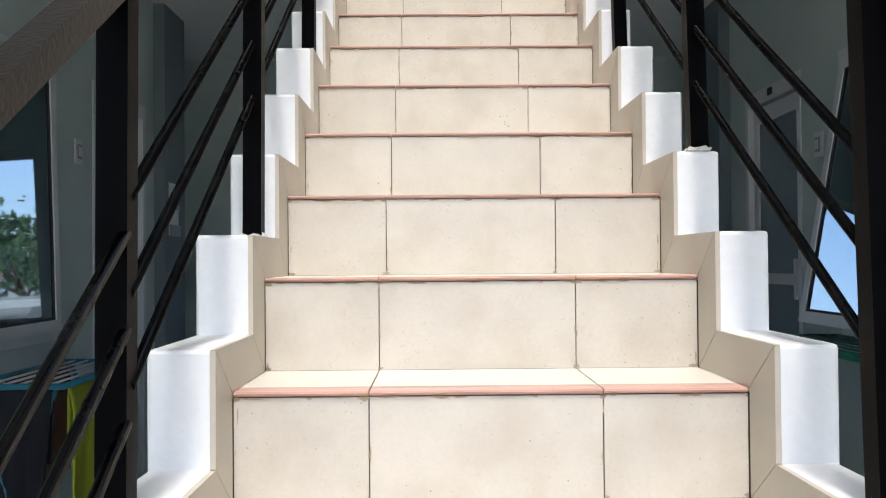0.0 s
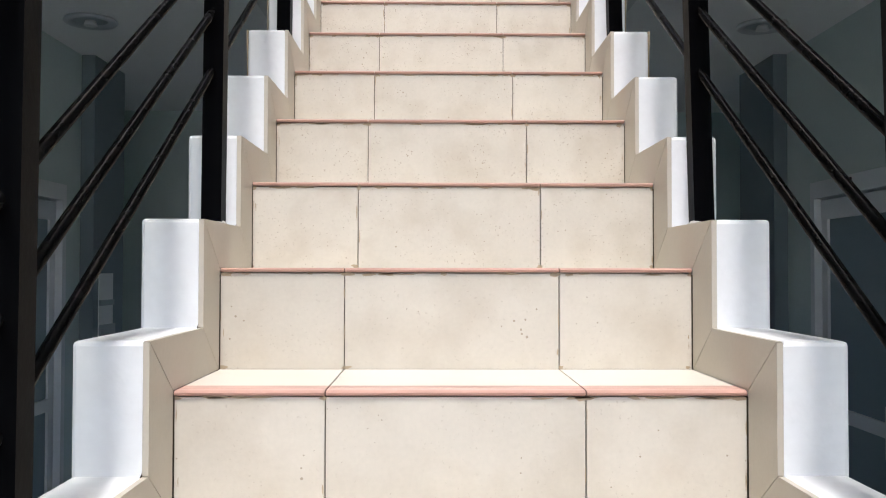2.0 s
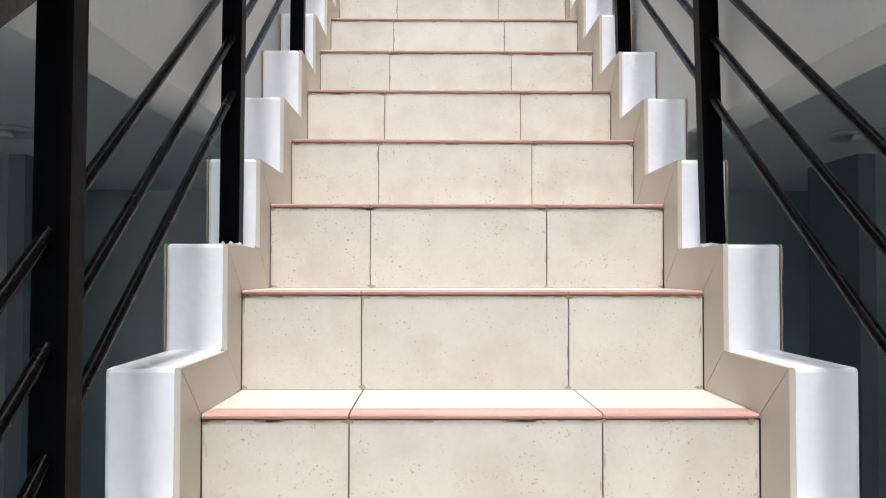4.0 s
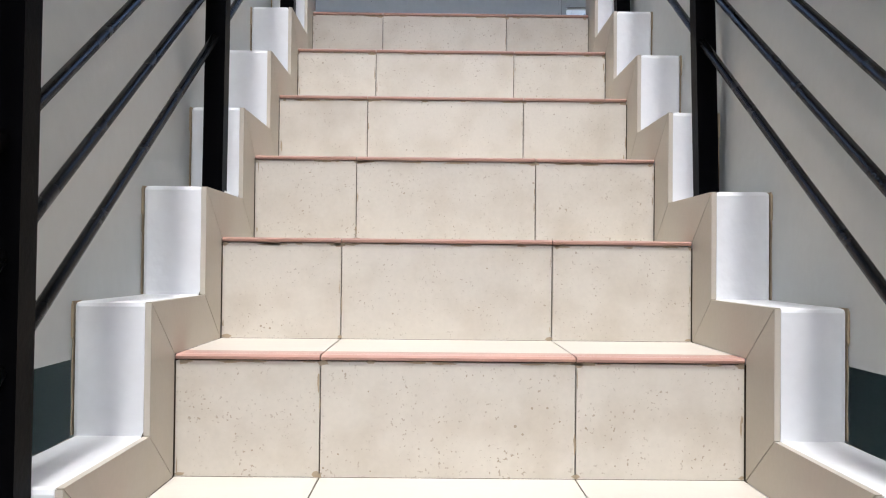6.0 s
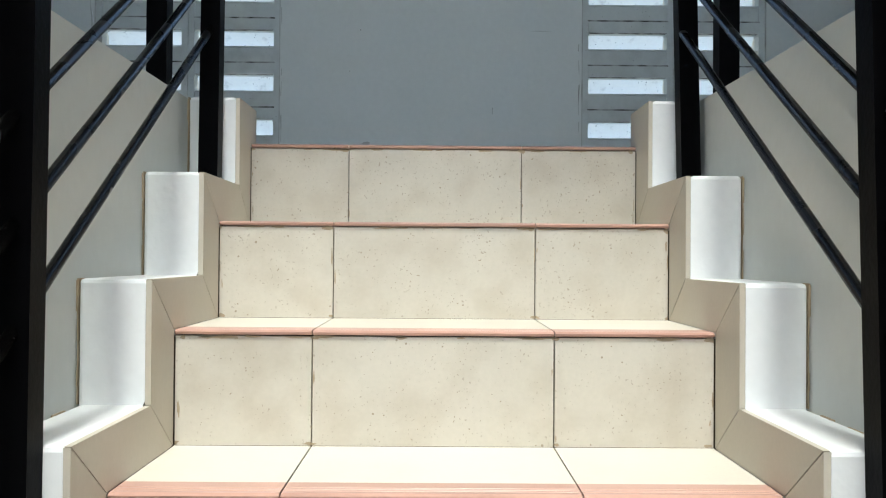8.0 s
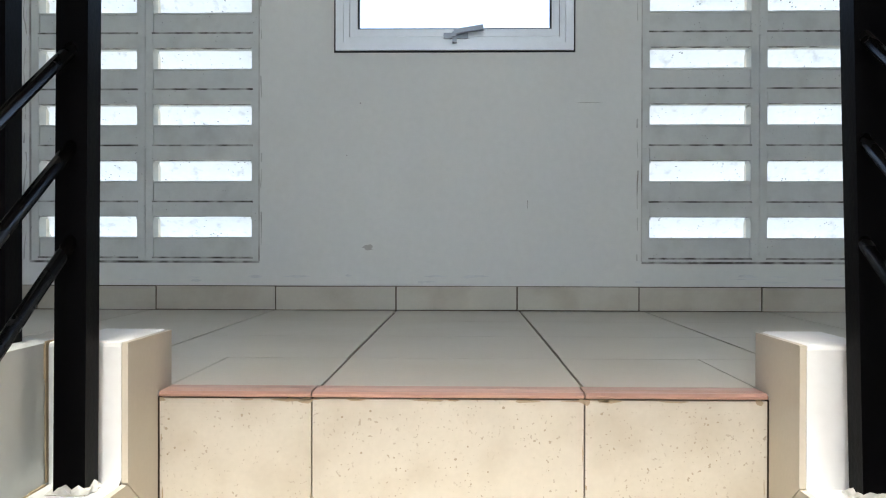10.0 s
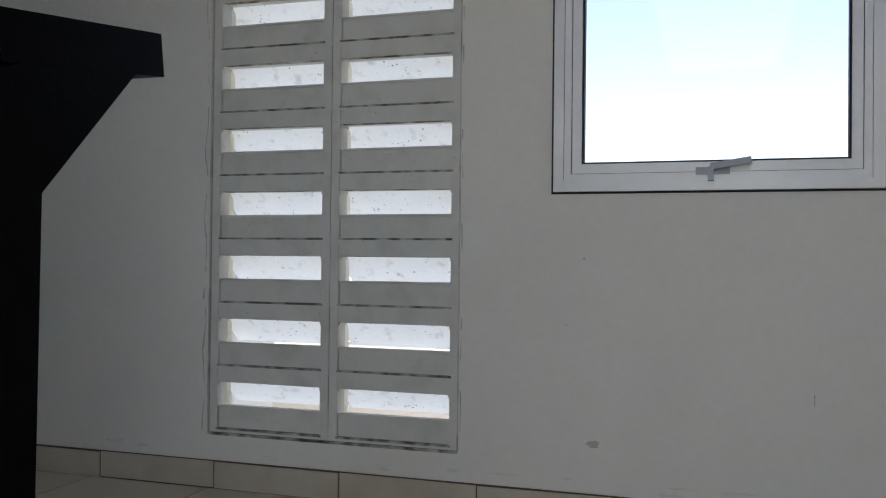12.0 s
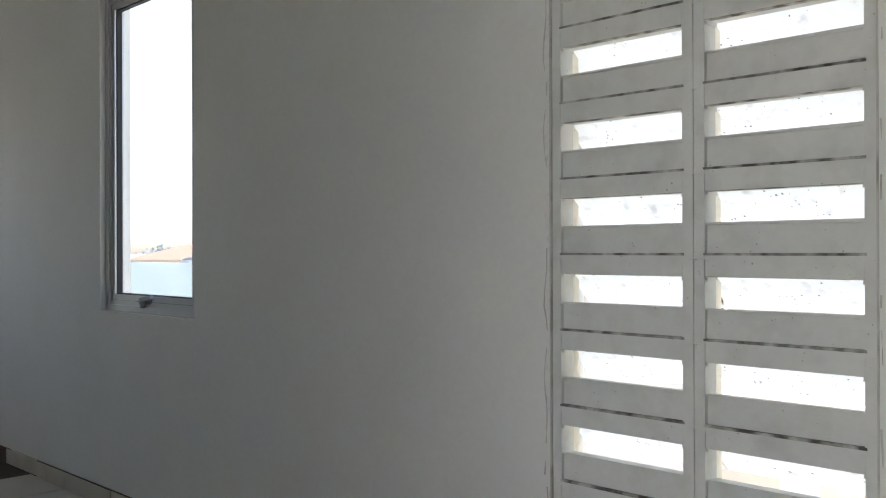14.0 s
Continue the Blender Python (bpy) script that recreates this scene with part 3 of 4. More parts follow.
for u0, u1 in (PAN_L, PAN_R):
    w = (u1 - u0) / 2 - 0.003
    me = vent_mesh(w)
    for col in range(2):
        for r in range(ROWS):
            piece("vent_block", me, wall_back, pose(u0 + 0.0015 + col * (w + 0.003), WALL_Y + 0.006, PAN_Z + r * PITCH))
    bm = bmesh.new()                     # dirty joint under and beside the panel
    box(bm, u0, u1, WALL_Y - 0.003, WALL_Y + 0.02, PAN_Z - 0.006, PAN_Z + 0.001)
    part("panel_joint", bm, GRIME, wall_back, "mouldy joint under the vent panel")
    for ub in (u0, u1):
        bm = bmesh.new()
        box(bm, ub - 0.0025, ub + 0.0015, WALL_Y - 0.002, WALL_Y + 0.02, PAN_Z + 0.001, PAN_Z + ROWS * PITCH)
        part("panel_joint", bm, SOFTGRIME, wall_back, "faintly stained joint beside the vent panel")


peel = random.Random(17)
for ub, amp in ((PAN_L[0] - 0.012, 1.0), (PAN_L[1] + 0.010, 0.35), (PAN_R[0] - 0.010, 0.35)):
    for mat, dx, wid, out, name in ((SOFTGRIME, -0.004, 0.005, 0.0015, "mould_line"), (WHITE, 0.002, 0.006, 0.003, "plaster_ridge")):
        if mat is WHITE and amp < 1:
            continue
        bm = bmesh.new()
        z, run = PAN_Z + 0.004, []
        while z < PAN_Z + ROWS * PITCH:
            run.append((ub + dx + amp * (0.004 * math.sin(z * 31) + peel.uniform(-0.002, 0.002)), z, wid * peel.uniform(0.0 if amp < 1 else 0.15, 1.0)))
            z += peel.uniform(0.02, 0.05)
        for (xa, za, wa), (xb, zb, wb) in zip(run, run[1:]):
            if peel.random() < (0.3 if amp == 1 else 0.6):
                continue
            q = [bm.verts.new(c) for c in ((xa - wa / 2, WALL_Y - 0.0006, za), (xa + wa / 2, WALL_Y - 0.0006, za), (xb + wb / 2, WALL_Y - 0.0006, zb), (xb - wb / 2, WALL_Y - 0.0006, zb),
                                           ((xa + xb) / 2, WALL_Y - 0.0006 - out, (za + zb) / 2))]
            for i in range(4):
                bm.faces.new((q[i], q[(i + 1) % 4], q[4]))
        part(name, bm, mat, wall_back, "uneven edge of peeling plaster beside the vent panel")


def window(name, x0, x1, z0, z1, y, label, handle_at=0.5):
    """An aluminium window: outer frame, sash, seal, pane and a lever handle on the sash's lower bar."""
    w = empty(name, pose((x0 + x1) / 2, y, z0), label, "window", kind="structure")
    u = w.matrix_basis.inverted()
    bm = bmesh.new()
    ring(bm, x0 + 0.002, x1 - 0.002, z0 + 0.002, z1 - 0.002, 0.026, y - 0.012, y + 0.06)
    soften(bm, 0.002, 1)
    part("window_frame", bm, ALU, w, at=u)
    bm = bmesh.new()
    ring(bm, x0 + 0.0285, x1 - 0.0285, z0 + 0.0285, z1 - 0.0285, 0.018, y - 0.006, y + 0.045)
    ring(bm, x0 + 0.048, x1 - 0.048, z0 + 0.048, z1 - 0.048, 0.024, y - 0.002, y + 0.04)
    soften(bm, 0.002, 1)
    sash = part("sash", bm, ALU, w, at=u)
    bm = bmesh.new()
    ring(bm, x0 + 0.0722, x1 - 0.0722, z0 + 0.0722, z1 - 0.0722, 0.005, y + 0.006, y + 0.03)
    part("seal", bm, GASKET, sash)
    # Black rings stand for the shade in the gaps round the sash.
    bm = bmesh.new()
    ring(bm, x0 + 0.0262, x1 - 0.0262, z0 + 0.0262, z1 - 0.0262, 0.0022, y - 0.002, y + 0.03)
    ring(bm, x0 + 0.0467, x1 - 0.0467, z0 + 0.0467, z1 - 0.0467, 0.0012, y, y + 0.03)
    part("sash_gap", bm, GASKET, sash)
    bm = bmesh.new()
    box(bm, x0 + 0.074, x1 - 0.074, y + 0.016, y + 0.021, z0 + 0.074, z1 - 0.074)
    pane = part("pane", bm, GLASS, sash)
    pane.visible_shadow = False
    hx, hz = x0 + (x1 - x0) * handle_at, z0 + 0.05
    bm = bmesh.new()
    box(bm, hx - 0.035, hx + 0.045, y - 0.012, y - 0.002, hz - 0.010, hz + 0.008)
    tube(bm, (hx, y - 0.034, hz), (hx, y - 0.002, hz), 0.009, 10)
    box(bm, hx - 0.006, hx + 0.008, y - 0.03, y - 0.01, hz - 0.026, hz + 0.002)
    box(bm, 0, 0.095, -0.006, 0.006, -0.007, 0.009, 0, pose(hx, y - 0.03, hz + 0.006, 0, -9, 0))
    soften(bm, 0.002, 1)
    part("handle", bm, HANDLEM, w, "grey lever handle", u)
    bm = bmesh.new()                     # black ring that stands for the shade in the gap between frame and plaster
    ring(bm, x0 - 0.004, x1 + 0.004, z0 - 0.004, z1 + 0.004, 0.0055, y - 0.004, y + 0.03)
    part("gap_seal", bm, GASKET, w, at=u)
    return w


window("window_1", -0.4006, 0.3742, *UPW, WALL_Y + 0.002, "silver aluminium window set in the landing wall")
window("window_2", -3.85, -3.07, *UPW, WALL_Y + 0.035, "silver aluminium window in a deep plastered reveal", 0.45)
window("window_3", 3.07, 3.85, *UPW, WALL_Y + 0.035, "silver aluminium window in a deep plastered reveal", 0.45)
window("window_4", -0.4006, 0.3742, 0.95, 2.4, WALL_Y + 0.05, "silver aluminium window under the landing")
window("window_5", -4.1, -3.35, *LOW, WALL_Y + 0.05, "silver aluminium window of a side room")
window("window_6", 3.3, 4.05, *LOW, WALL_Y + 0.05, "silver aluminium window of a side room")

landing = empty("landing_floor", pose(0, 4.03, LAND), "cream tiled landing floor with dark joints", "floor", kind="structure")
u = landing.matrix_basis.inverted()
bm = bmesh.new()
box(bm, -SIDE, SIDE, 14 * T + 0.041, WALL_Y - 0.001, LAND - 0.0135, LAND - 0.004)
part("grout_bed", bm, GROUT, landing, at=u)
ys = [14 * T + 0.062, 4.486, 4.886, 5.286, WALL_Y - 0.002]
row_me = [tile_mesh("floor_tile", 0.4 - 0.006, b - a - 0.0018, 0.010, FLOORTILE, 0.001) for a, b in zip(ys, ys[1:])]
for c in range(-11, 11):
    for r, (a, b) in enumerate(zip(ys, ys[1:])):
        x = -0.2 + 0.4 * c
        if r == 0 and c in (-1, 1):
            continue
        piece("floor_tile", row_me[r], landing, u @ pose(x + 0.003, a + 0.0009, LAND - 0.010))
bm = bmesh.new()
box(bm, XL, -0.2 - J / 2, 14 * T + 0.064, 4.485, LAND - 0.010, LAND)
box(bm, 0.2 + J / 2, XR, 14 * T + 0.064, 4.485, LAND - 0.010, LAND)
box(bm, -0.598, XL - 0.002, 4.162, 4.485, LAND - 0.010, LAND)
box(bm, XR + 0.002, 0.598, 4.162, 4.485, LAND - 0.010, LAND)
part("cut_floor_tile", bm, FLOORTILE, landing, at=u)
skirt = empty("baseboard", pose(0, WALL_Y - 0.012, LAND), "cream tile skirting along the landing wall", "baseboard", kind="structure")
su = skirt.matrix_basis.inverted()
sk_me = tile_mesh("skirting_tile", 0.3922 - 0.005, 0.011, 0.0745, SKIRT, 0.002)
uneven = random.Random(8)
for c in range(-9, 12):
    piece("skirting_tile", sk_me, skirt, su @ pose(-1.3768 + 0.3922 * c + 0.002, WALL_Y - 0.0115 - uneven.uniform(0, 0.003), LAND + 0.0035 + uneven.uniform(-0.002, 0.002), 0, uneven.uniform(-0.25, 0.25), 0))
bm = bmesh.new()
box(bm, -SIDE, SIDE, WALL_Y - 0.009, WALL_Y - 0.001, LAND - 0.003, LAND + 0.08)
part("skirting_grout", bm, GROUT, skirt, at=su)
scuff = material("grey scuff", (0.5, 0.49, 0.46), 0.9, vary=0.2, scale=30, bump=0.3)
for sx, sz, w, h in ((-0.291, 4.036, 0.05, 0.022), (0.225, 4.178, 0.006, 0.04), (0.415, 4.506, 0.14, 0.003), (-0.318, 4.505, 0.008, 0.008), (-0.363, 4.335, 0.007, 0.007)):
    bm = bmesh.new()
    r = random.Random(int(sz * 1000))
    n = 14
    ring_v = [bm.verts.new((sx + w / 2 * math.cos(i * math.tau / n) * r.uniform(0.3, 1), WALL_Y - 0.0012, sz + h / 2 * math.sin(i * math.tau / n) * r.uniform(0.6, 1))) for i in range(n)]
    bm.faces.new(ring_v)
    part("scuff", bm, scuff, wall_back, "small grey scuff in the paint")
stained = material("stained grey paint", (0.68, 0.695, 0.69), 0.85, vary=0.2, scale=30, bump=0.3)
stain_rng = random.Random(31)
for i in range(26):                      # peeling, stained paint just above the skirting
    sx, sz = stain_rng.choice((stain_rng.uniform(-1.9, -0.3), stain_rng.uniform(-0.3, 1.3))), LAND + 0.088 + stain_rng.uniform(0, 0.03)
    w, h, n = stain_rng.uniform(0.03, 0.13), stain_rng.uniform(0.004, 0.016), 16
    bm = bmesh.new()
    bm.faces.new([bm.verts.new((sx + w / 2 * math.cos(j * math.tau / n) * stain_rng.uniform(0.4, 1), WALL_Y - 0.0012 - 0.00002 * i,
                                sz + h / 2 * math.sin(j * math.tau / n) * stain_rng.uniform(0.3, 1))) for j in range(n)])
    part("paint_stain", bm, stained, wall_back, "small patch of stained paint")


# ---- lower corridors: doors, windows, lamps, switches ----
def door(name, wall_x, s, y0, y1, label):
    """A panelled aluminium door in a wall across x; s is +1 where the corridor lies at larger x."""
    d = empty(name, pose(wall_x, (y0 + y1) / 2, 0), label, "door", kind="structure")
    u = d.matrix_basis.inverted()

    def bar(bm, ya, yb, za, zb, t0, t1):
        box(bm, *sorted((wall_x - s * t0, wall_x - s * t1)), ya, yb, za, zb)

    bm = bmesh.new()
    bar(bm, y0 + 0.002, y0 + 0.045, 0.002, 2.338, -0.006, 0.09)
    bar(bm, y1 - 0.045, y1 - 0.002, 0.002, 2.338, -0.006, 0.09)
    bar(bm, y0 + 0.045, y1 - 0.045, 2.26, 2.338, -0.006, 0.09)
    soften(bm, 0.003, 1)
    part("door_frame", bm, WALU, d, at=u)
    bm = bmesh.new()
    bar(bm, y0 + 0.05, y1 - 0.05, 0.01, 2.25, 0.04, 0.07)
    leaf = part("door_leaf", bm, DOORP, d, "blue grey door panel", u)
    bm = bmesh.new()
    bar(bm, y0 + 0.05, y1 - 0.05, 2.16, 2.25, 0.025, 0.04)
    bar(bm, y0 + 0.05, y1 - 0.1, 1.24, 1.30, 0.025, 0.04)
    bar(bm, y1 - 0.11, y1 - 0.05, 0.01, 2.16, 0.028, 0.04)
    soften(bm, 0.003, 1)
    part("door_rail", bm, WALU, leaf, "white rails of the door")
    bm = bmesh.new()
    bar(bm, y0 + 0.055, y0 + 0.085, 1.17, 1.38, -0.015, 0.025)
    soften(bm, 0.006, 2)
    part("door_handle", bm, WALU, leaf, "white upright pull handle")
    bm = bmesh.new()
    bar(bm, (y0 + y1) / 2 - 0.03, (y0 + y1) / 2 + 0.03, 2.285, 2.325, -0.012, -0.004)
    part("latch", bm, GASKET, d, "black latch on the head", u)


door("door_1", LW, 1, 3.07, 3.9, "blue grey panel door with white rails, closed")
door("door_2", RW, -1, 2.93, 3.72, "blue grey panel door with white rails, closed")


def hung_window(name, wall_x, s, y0, y1, z0, z1, lean, label):
    """A top-hung window: fixed frame in the wall and a sash that swings its foot into the corridor."""
    w = empty(name, pose(wall_x, (y0 + y1) / 2, z0), label, "window", kind="structure")
    u = w.matrix_basis.inverted()
    turn = Matrix.Rotation(radians(90), 4, "Z")
    bm = bmesh.new()
    ring(bm, y0 + 0.002, y1 - 0.002, z0 + 0.002, z1 - 0.002, 0.045, 0.0, 0.1)
    ring(bm, y0 + 0.045, y1 - 0.045, z0 + 0.045, z1 - 0.045, 0.02, 0.03, 0.08)
    soften(bm, 0.003, 1)
    flip = Matrix(((0, -s, 0, wall_x + s * 0.008), (1, 0, 0, 0), (0, 0, 1, 0), (0, 0, 0, 1)))
    bm.transform(flip)
    part("window_frame", bm, WALU, w, at=u)
    sw = Matrix.Translation((wall_x + s * 0.012, 0, z1 - 0.05)) @ Matrix.Rotation(radians(-s * lean), 4, "Y") @ Matrix.Translation((-wall_x - s * 0.012, 0, -z1 + 0.05))
    bm = bmesh.new()
    ring(bm, y0 + 0.05, y1 - 0.05, z0 + 0.05, z1 - 0.05, 0.05, -0.012, 0.02)
    soften(bm, 0.003, 1)
    bm.transform(sw @ flip)
    sash = part("sash", bm, WALU, w, "white sash standing ajar", u)
    bm = bmesh.new()
    ring(bm, y0 + 0.1, y1 - 0.1, z0 + 0.1, z1 - 0.1, 0.012, -0.006, 0.012)
    bm.transform(sw @ flip)
    part("seal", bm, GASKET, sash)
    bm = bmesh.new()
    box(bm, y0 + 0.105, y1 - 0.105, 0.0, 0.005, z0 + 0.105, z1 - 0.105)
    bm.transform(sw @ flip)
    part("pane", bm, TINTED, sash, "tinted pane").visible_shadow = False


hung_window("window_7", LW, 1, 1.35, 2.62, 1.03, 2.33, 1.5, "tinted top-hung window of a side room, barely ajar")
hung_window("window_8", RW, -1, 1.25, 2.5, 1.03, 2.33, 10.0, "tinted top-hung window standing open into the corridor")


def lamp(x, y):
    """A round recessed lamp, unlit: rim, reflector and frosted cover."""
    la = empty("ceiling_lamp", pose(x, y, 3.03), "round recessed ceiling lamp, unlit, with a metal rim", "lamp", "ceiling lamps")
    bm = bmesh.new()
    prof = [(0.075, 0.0), (0.11, -0.002), (0.115, -0.012), (0.108, -0.02), (0.078, -0.014), (0.07, -0.004)]
    n = 28
    rings = [[bm.verts.new((r * math.cos(i * math.tau / n), r * math.sin(i * math.tau / n), z)) for i in range(n)] for r, z in prof]
    for a, b in zip(rings, rings[1:]):
        for i in range(n):
            bm.faces.new((a[i], a[(i + 1) % n], b[(i + 1) % n], b[i])).smooth = True
    part("rim", bm, ALU, la)
    bm = bmesh.new()
    tube(bm, (0, 0, -0.008), (0, 0, -0.003), 0.072, 24)
    part("cover", bm, GREYPL, la, "grey frosted cover")
    bm = bmesh.new()
    tube(bm, (0, 0, -0.03), (0, 0, -0.008), 0.03, 16, 0.022)
    part("bulb", bm, PLASTIC, la, "white lamp bulb")


lamp(-1.55, 3.42)
lamp(1.45, 3.45)


def switch(x, s, y, z):
    sw = empty("light_switch", pose(x, y, z), "white plastic light switch on the corridor wall", "switch", "light switches")
    bm = bmesh.new()
    box(bm, *sorted((0.0005 * s, 0.010 * s)), -0.045, 0.045, -0.06, 0.06)
    soften(bm, 0.004)
    part("plate", bm, PLASTIC, sw)
    bm = bmesh.new()
    box(bm, *sorted((0.009 * s, 0.014 * s)), -0.026, 0.026, -0.036, 0.036)
    soften(bm, 0.003)
    part("rocker", bm, GREYPL, sw, "grey rocker ring")
    bm = bmesh.new()
    box(bm, *sorted((0.0135 * s, 0.019 * s)), -0.014, 0.014, -0.022, 0.022)
    soften(bm, 0.003)
    part("button", bm, PLASTIC, sw)


switch(LW, 1, 2.88, 1.94)
switch(RW, -1, 2.72, 1.93)


def holder(x, s, y, z):
    h = empty("paper_holder", pose(x, y, z), "clear plastic holder with a white sheet on the column", "holder", "paper holders")
    bm = bmesh.new()
    box(bm, *sorted((0.001 * s, 0.006 * s)), -0.1, 0.1, -0.17, 0.17)
    soften(bm, 0.002, 1)
    part("sheet", bm, PLASTIC, h)
    bm = bmesh.new()
    box(bm, *sorted((0.0065 * s, 0.02 * s)), -0.102, 0.102, -0.172, -0.1)
    box(bm, *sorted((0.0065 * s, 0.014 * s)), -0.102, 0.102, 0.0, 0.03)
    soften(bm, 0.003, 1)
    part("pocket", bm, GREYPL, h, "grey plastic pocket")


holder(LW + 0.07, 1, 4.25, 1.73)
holder(RW - 0.07, -1, 4.22, 1.73)


# ---- drying racks ----
def rack(x, y, w, d, h, mat, label, rods, rot=0.0):
    """A folding rack: two crossed legs a side, a rectangular top and thin rods across it."""
    r = empty("drying_rack", pose(x, y, 0, 0, 0, rot), label, "drying rack")
    for sx in (-1, 1):
        bm = bmesh.new()
        tube(bm, (sx * w / 2, -d / 2, h), (sx * w / 2, d / 2, h), 0.012)
        part("side_bar", bm, mat, r)
        for a, b in ((-1, 1), (1, -1)):
            bm = bmesh.new()
            tube(bm, (sx * (w / 2 - 0.012 * a), a * d / 2 * 0.8, 0.012), (sx * (w / 2 - 0.012 * a), b * d / 2 * 0.8, h - 0.012), 0.011)
            part("leg", bm, mat, r)
    for sy in (-1, 1):
        bm = bmesh.new()
        tube(bm, (-w / 2, sy * d / 2, h), (w / 2, sy * d / 2, h), 0.012)
        part("end_bar", bm, mat, r)
    for i in range(rods):
        yy = -d / 2 + d * (i + 1) / (rods + 1)
        bm = bmesh.new()
        tube(bm, (-w / 2, yy, h + 0.004), (w / 2, yy, h + 0.004), 0.005, 8)
        part("rod", bm, PLASTIC if mat is TEAL else mat, r, "white coated rod" if mat is TEAL else "")
    return r


def cloth(name, x0, x1, y, top, drop, back, mat, label, seed, along="x"):
    """A cloth hung over a rod, with soft folds and a wavy hem."""
    r = random.Random(seed)
    ph = [r.uniform(0, 6.28) for _ in range(4)]
    bm = bmesh.new()
    nu, nv = 28, 22
    grid = []
    for j in range(nv + 1):
        row = []
        f = j / nv
        for i in range(nu + 1):
            g = i / nu
            arc = f * (drop + back)
            down = (back - arc) if arc < back else (arc - back)
            side = 1 if arc < back else -1
            wav = 0.014 * math.sin(g * 14 + ph[0]) + 0.008 * math.sin(g * 31 + ph[1])
            k = min(1.0, down / 0.1)
            v = side * 0.014 * k + wav * k * (0.4 + 0.6 * down / max(drop, back))
            z = top + 0.012 - down + (0.01 * math.sin(g * 9 + ph[2]) if j in (0, nv) else 0)
            uu = x0 + (x1 - x0) * g + 0.01 * math.sin(down * 9 + ph[3])
            row.append(bm.verts.new((uu, y + v, z) if along == "x" else (y + v, uu, z)))
        grid.append(row)
    for a, b in zip(grid, grid[1:]):
        for i in range(nu):
            bm.faces.new((a[i], a[i + 1], b[i + 1], b[i])).smooth = True
    ob = part(name, bm, mat)
    sol = ob.modifiers.new("thickness", "SOLIDIFY")
    sol.thickness = 0.006
    return tagged(ob, label, "towel" if mat is TOWEL else "cloth")


rack(-1.64, 2.2, 0.85, 0.36, 0.93, TEAL, "teal tube drying rack with white rods, hung with washing", 5, 90)
cloth("towel", 1.83, 2.33, -1.47, 0.93, 0.3, 0.62, TOWEL, "yellow green towel hung over the drying rack", 4, "y")
cloth("brown_cloth", 2.0, 2.6, -1.78, 0.934, 0.2, 0.5, CLOTH, "brown cloth hung over the drying rack", 9, "y")
cloth("black_shirt", -1.8, -1.51, 1.775, 0.925, 0.6, 0.3, DARKCLOTH, "black shirt hung over the drying rack", 12)
rack(1.56, 1.95, 1.0, 0.34, 1.03, GREEN, "green wire drying rack below the open window", 5, 90)

# ---- outside ----
boxed("ground", EARTH, "hazy ground with far streets", "ground", (-2500, 2500, -2500, 2500, GROUND - 1, GROUND))


def house(x, y, w, d, top, pitch, label, wall=OUTCREAM, yaw=0.0):
    h = empty("house", pose(x, y, GROUND, 0, 0, yaw), label, "house", "neighbouring houses")
    z = top - GROUND
    bm = bmesh.new()
    box(bm, -w / 2, w / 2, -d / 2, d / 2, 0, z)
    part("wall", bm, wall, h)
    bm = bmesh.new()
    if pitch:
        o = 0.5
        a = [bm.verts.new(p) for p in ((-w / 2 - o, -d / 2 - o, z), (w / 2 + o, -d / 2 - o, z), (w / 2 + o, d / 2 + o, z), (-w / 2 - o, d / 2 + o, z))]
        b = [bm.verts.new(p) for p in ((-w / 4, 0, z + pitch), (w / 4, 0, z + pitch))]
        for q in ((a[0], a[1], b[1], b[0]), (a[2], a[3], b[0], b[1]), (a[1], a[2], b[1]), (a[3], a[0], b[0]), (a[3], a[2], a[1], a[0])):
            bm.faces.new(q)
        part("roof", bm, ROOFT, h)
    else:
        for q in ((-w / 2 - 0.1, w / 2 + 0.1, -d / 2 - 0.1, -d / 2 + 0.12), (-w / 2 - 0.1, w / 2 + 0.1, d / 2 - 0.12, d / 2 + 0.1),
                  (-w / 2 - 0.1, -w / 2 + 0.12, -d / 2 + 0.12, d / 2 - 0.12), (w / 2 - 0.12, w / 2 + 0.1, -d / 2 + 0.12, d / 2 - 0.12)):
            box(bm, *q, z, z + 0.12)
        part("coping", bm, wall, h)
    for i in range(max(1, int(w / 4))):
        bm = bmesh.new()
        xx = -w / 2 + 2 + i * 4
        if xx + 0.8 < w / 2:
            box(bm, xx, xx + 1.0, -d / 2 - 0.03, -d / 2 + 0.02, z - 2.2, z - 1.0)
            part("window", bm, TOWERG, h)
        else:
            bm.free()


terrace = empty("flat_roof", pose(-24, 8, GROUND), "pale concrete flat roof with a pale blue parapet next door", "flat roof")
bm = bmesh.new()
box(bm, -16, 16, -1.6, 3.2, 0, 6.6)
part("slab", bm, OUTCREAM, terrace)
bm = bmesh.new()
box(bm, -16, 16, 3.2, 3.4, 0, 4.74 - GROUND)
soften(bm, 0.02, 1)
part("parapet", bm, OUTWALL, terrace, "pale blue weathered parapet")
house(-21, 17.5, 22, 9, 4.2, 0, "pale flat-roofed house with water tanks", OUTCREAM, 0)
house(11.5, 25, 14, 18, 0.75, 0, "low house with a grey flat roof", CONC)
house(-9.5, 34, 12, 16, 0.75, 0, "low house with a grey flat roof", CONC)
house(-46, 40, 16, 10, 3.9, 1.5, "cream house under a faded red hip roof", yaw=30)
house(-70, 52, 20, 12, 4.2, 1.8, "cream house under a faded red hip roof", yaw=40)
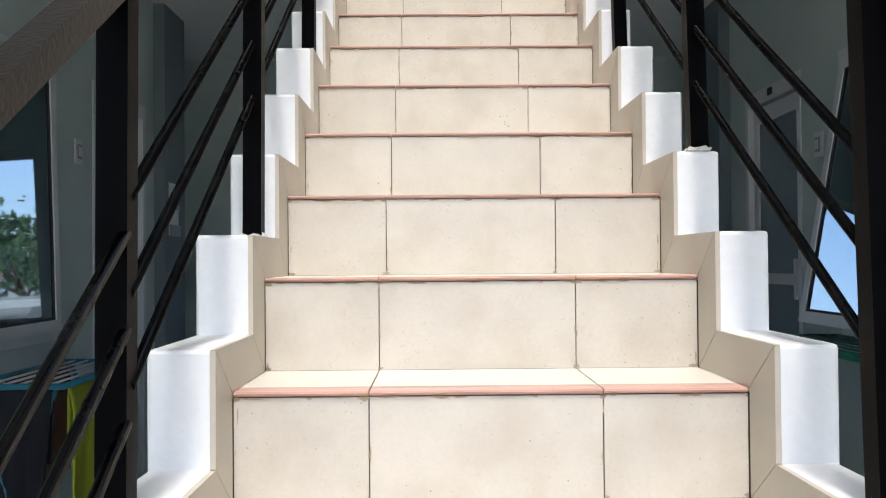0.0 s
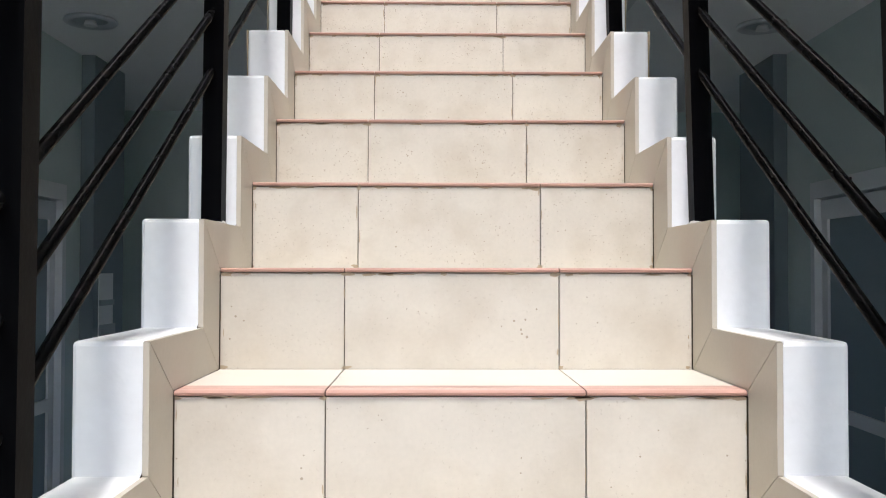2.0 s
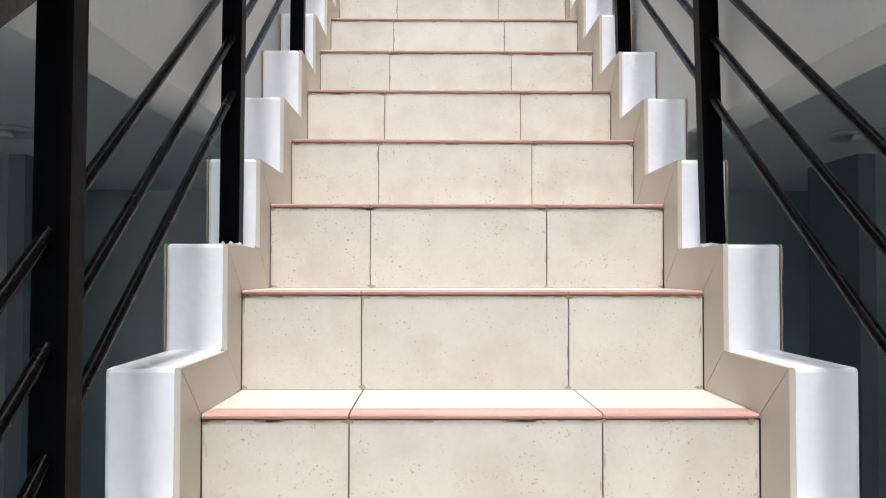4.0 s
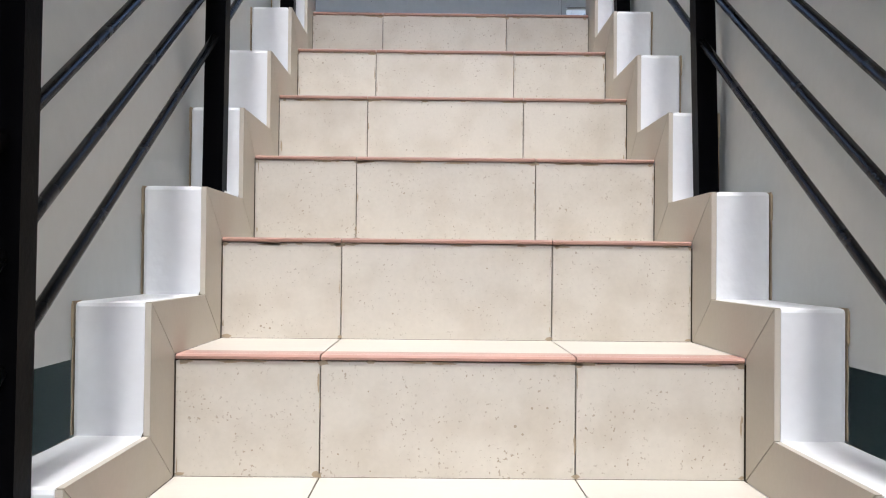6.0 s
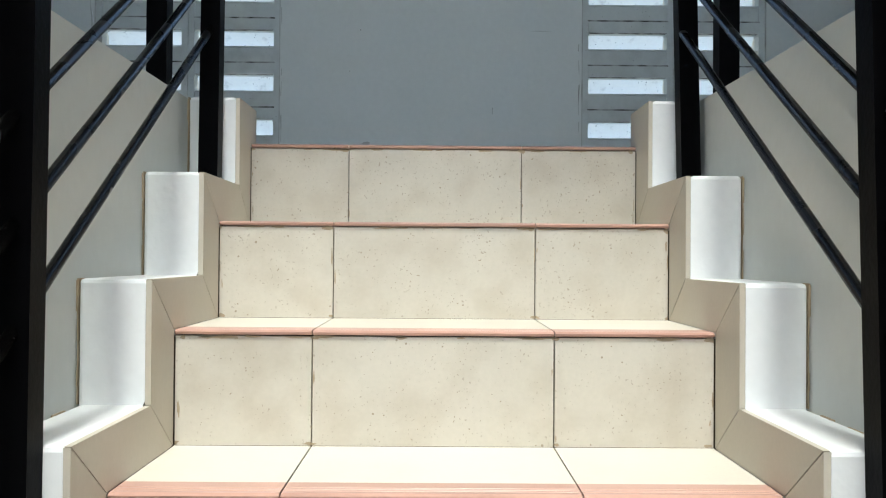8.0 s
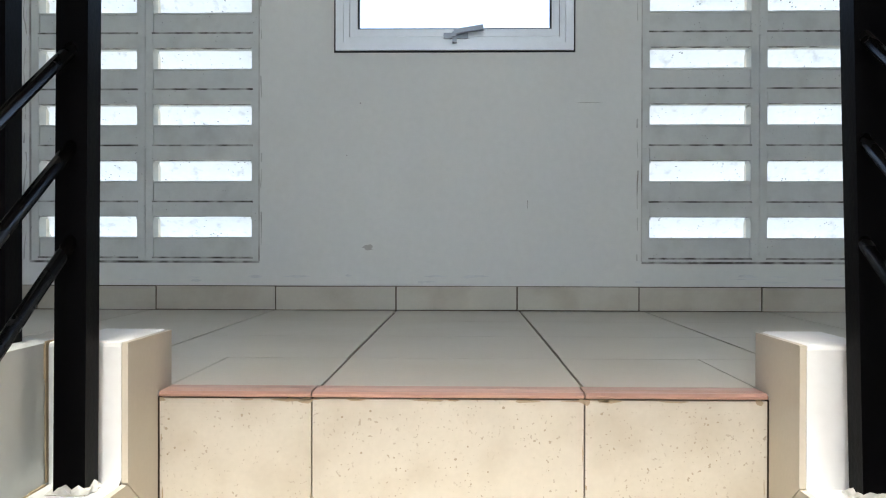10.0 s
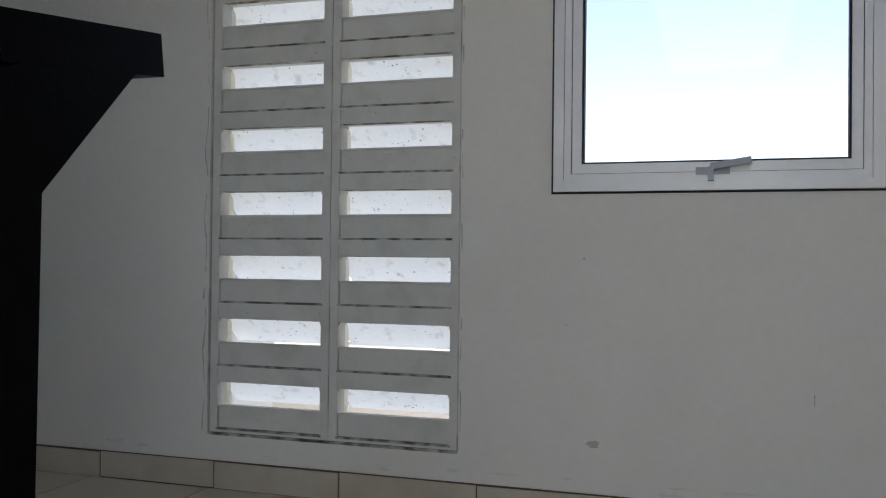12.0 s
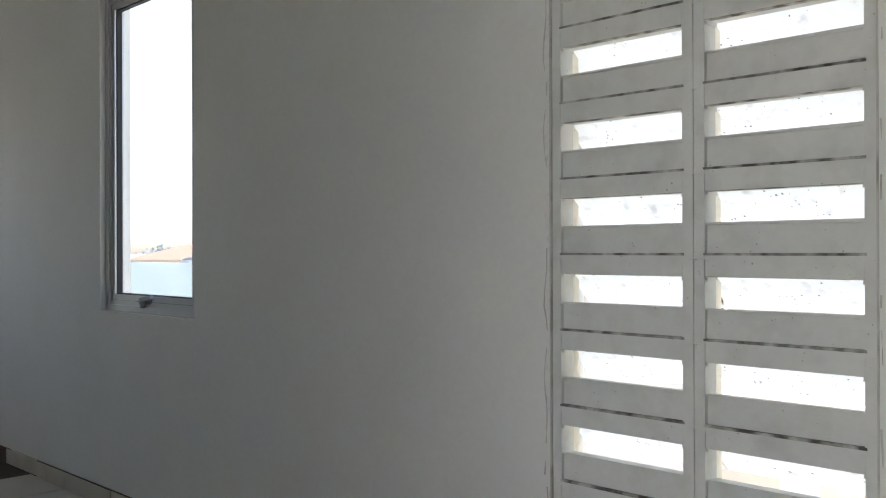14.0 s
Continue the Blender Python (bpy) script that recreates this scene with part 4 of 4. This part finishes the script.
house(-52, 62, 18, 11, 3.6, 1.7, "cream house under a faded red hip roof", yaw=25)
house(-20, 70, 18, 11, 2.0, 1.7, "cream house under a faded red hip roof")
house(10, 60, 16, 10, 1.5, 1.5, "cream house under a faded red hip roof")
house(34, 74, 20, 12, 2.2, 1.8, "cream house under a faded red hip roof")


def tank(x, y, z):
    t = empty("water_tank", pose(x, y, z), "dark blue plastic water tank on a flat roof", "tank", "water tanks")
    bm = bmesh.new()
    tube(bm, (0, 0, 0), (0, 0, 0.5), 0.42, 20)
    tube(bm, (0, 0, 0.5), (0, 0, 0.62), 0.42, 20, 0.15)
    part("body", bm, TANK, t)
    bm = bmesh.new()
    tube(bm, (0, 0, 0.6), (0, 0, 0.68), 0.14, 14)
    part("lid", bm, TANK, t)


tank(-21.5, 16.6, 4.2)
tank(-17.6, 15.4, 4.2)


def tower(x, y, w, d, h, floors, label):
    t = empty("tower", pose(x, y, GROUND, 0, 0, 12), label, "tower", "far towers")
    bm = bmesh.new()
    box(bm, -w / 2, w / 2, -d / 2, d / 2, 0, h)
    box(bm, -w / 5, w / 5, -d / 5, d / 5, h, h + 4)
    part("body", bm, TOWERM, t)
    bm = bmesh.new()
    for f in range(floors):
        z = 3 + f * (h - 4) / floors
        for c in range(6):
            x0 = -w / 2 + 1 + c * (w - 2) / 6
            box(bm, x0, x0 + (w - 2) / 6 * 0.55, -d / 2 - 0.12, -d / 2 + 0.02, z, z + (h - 4) / floors * 0.6)
    tagged(part("windows", bm, TOWERG, t), "rows of dull glass", kind="stuff")


tower(-50, 480, 18, 16, 53, 18, "hazy pale tower block far off")
tower(-28, 520, 12, 14, 20, 7, "hazy low block far off")
tower(60, 560, 30, 18, 26, 9, "hazy pale slab block far off")


def tree(x, y, h, seed, leaf=LEAF):
    r = random.Random(seed)
    t = empty("tree", pose(x, y, GROUND), "leafy green broad-crowned tree in the distance", "tree", "distant trees")
    bm = bmesh.new()
    tube(bm, (0, 0, 0), (0.1, 0, h * 0.55), 0.28, 8, 0.14)
    tips = []
    for i in range(7):
        a, l = i * 0.9 + r.uniform(0, 0.5), h * r.uniform(0.22, 0.38)
        tip = (l * math.cos(a), l * math.sin(a), h * r.uniform(0.42, 0.88))
        tube(bm, (0.08, 0, h * r.uniform(0.35, 0.55)), tip, 0.1, 6, 0.03)
        tips.append(tip)
    part("trunk", bm, BARK, t)
    bm = bmesh.new()
    for tip in tips + [(0, 0, h * 0.85)]:
        for j in range(110):
            c = Vector(tip) + Vector((r.gauss(0, 1), r.gauss(0, 1), r.gauss(0, 0.7))) * h * 0.085
            q = Euler((r.uniform(0, 6), r.uniform(0, 6), r.uniform(0, 6))).to_matrix() * r.uniform(0.14, 0.34)
            bm.faces.new([bm.verts.new(c + q @ Vector(p)) for p in ((-1, -0.4, 0), (0.1, -0.6, 0.1), (1, 0, 0), (0, 0.6, -0.1))])
    tagged(part("crown", bm, leaf, t), "crown of many small leaves", kind="stuff")


rt = random.Random(5)
for i in range(9):
    tree(15 + i * 2.7 + rt.uniform(-1, 1), 48 + rt.uniform(-4, 5), rt.uniform(7.6, 9.6), 60 + i)
for i in range(26):
    a = radians(rt.uniform(-62, 25))
    d = rt.uniform(110, 180)
    tree(d * math.sin(a), 5 + d * math.cos(a), rt.uniform(8.5, 12), i, HAZYLEAF)
for i in range(9):
    a = radians(-13 + i * 1.7 + rt.uniform(-0.5, 0.5))
    tree(160 * math.sin(a), 5 + 160 * math.cos(a), rt.uniform(11, 13), 90 + i, HAZYLEAF)
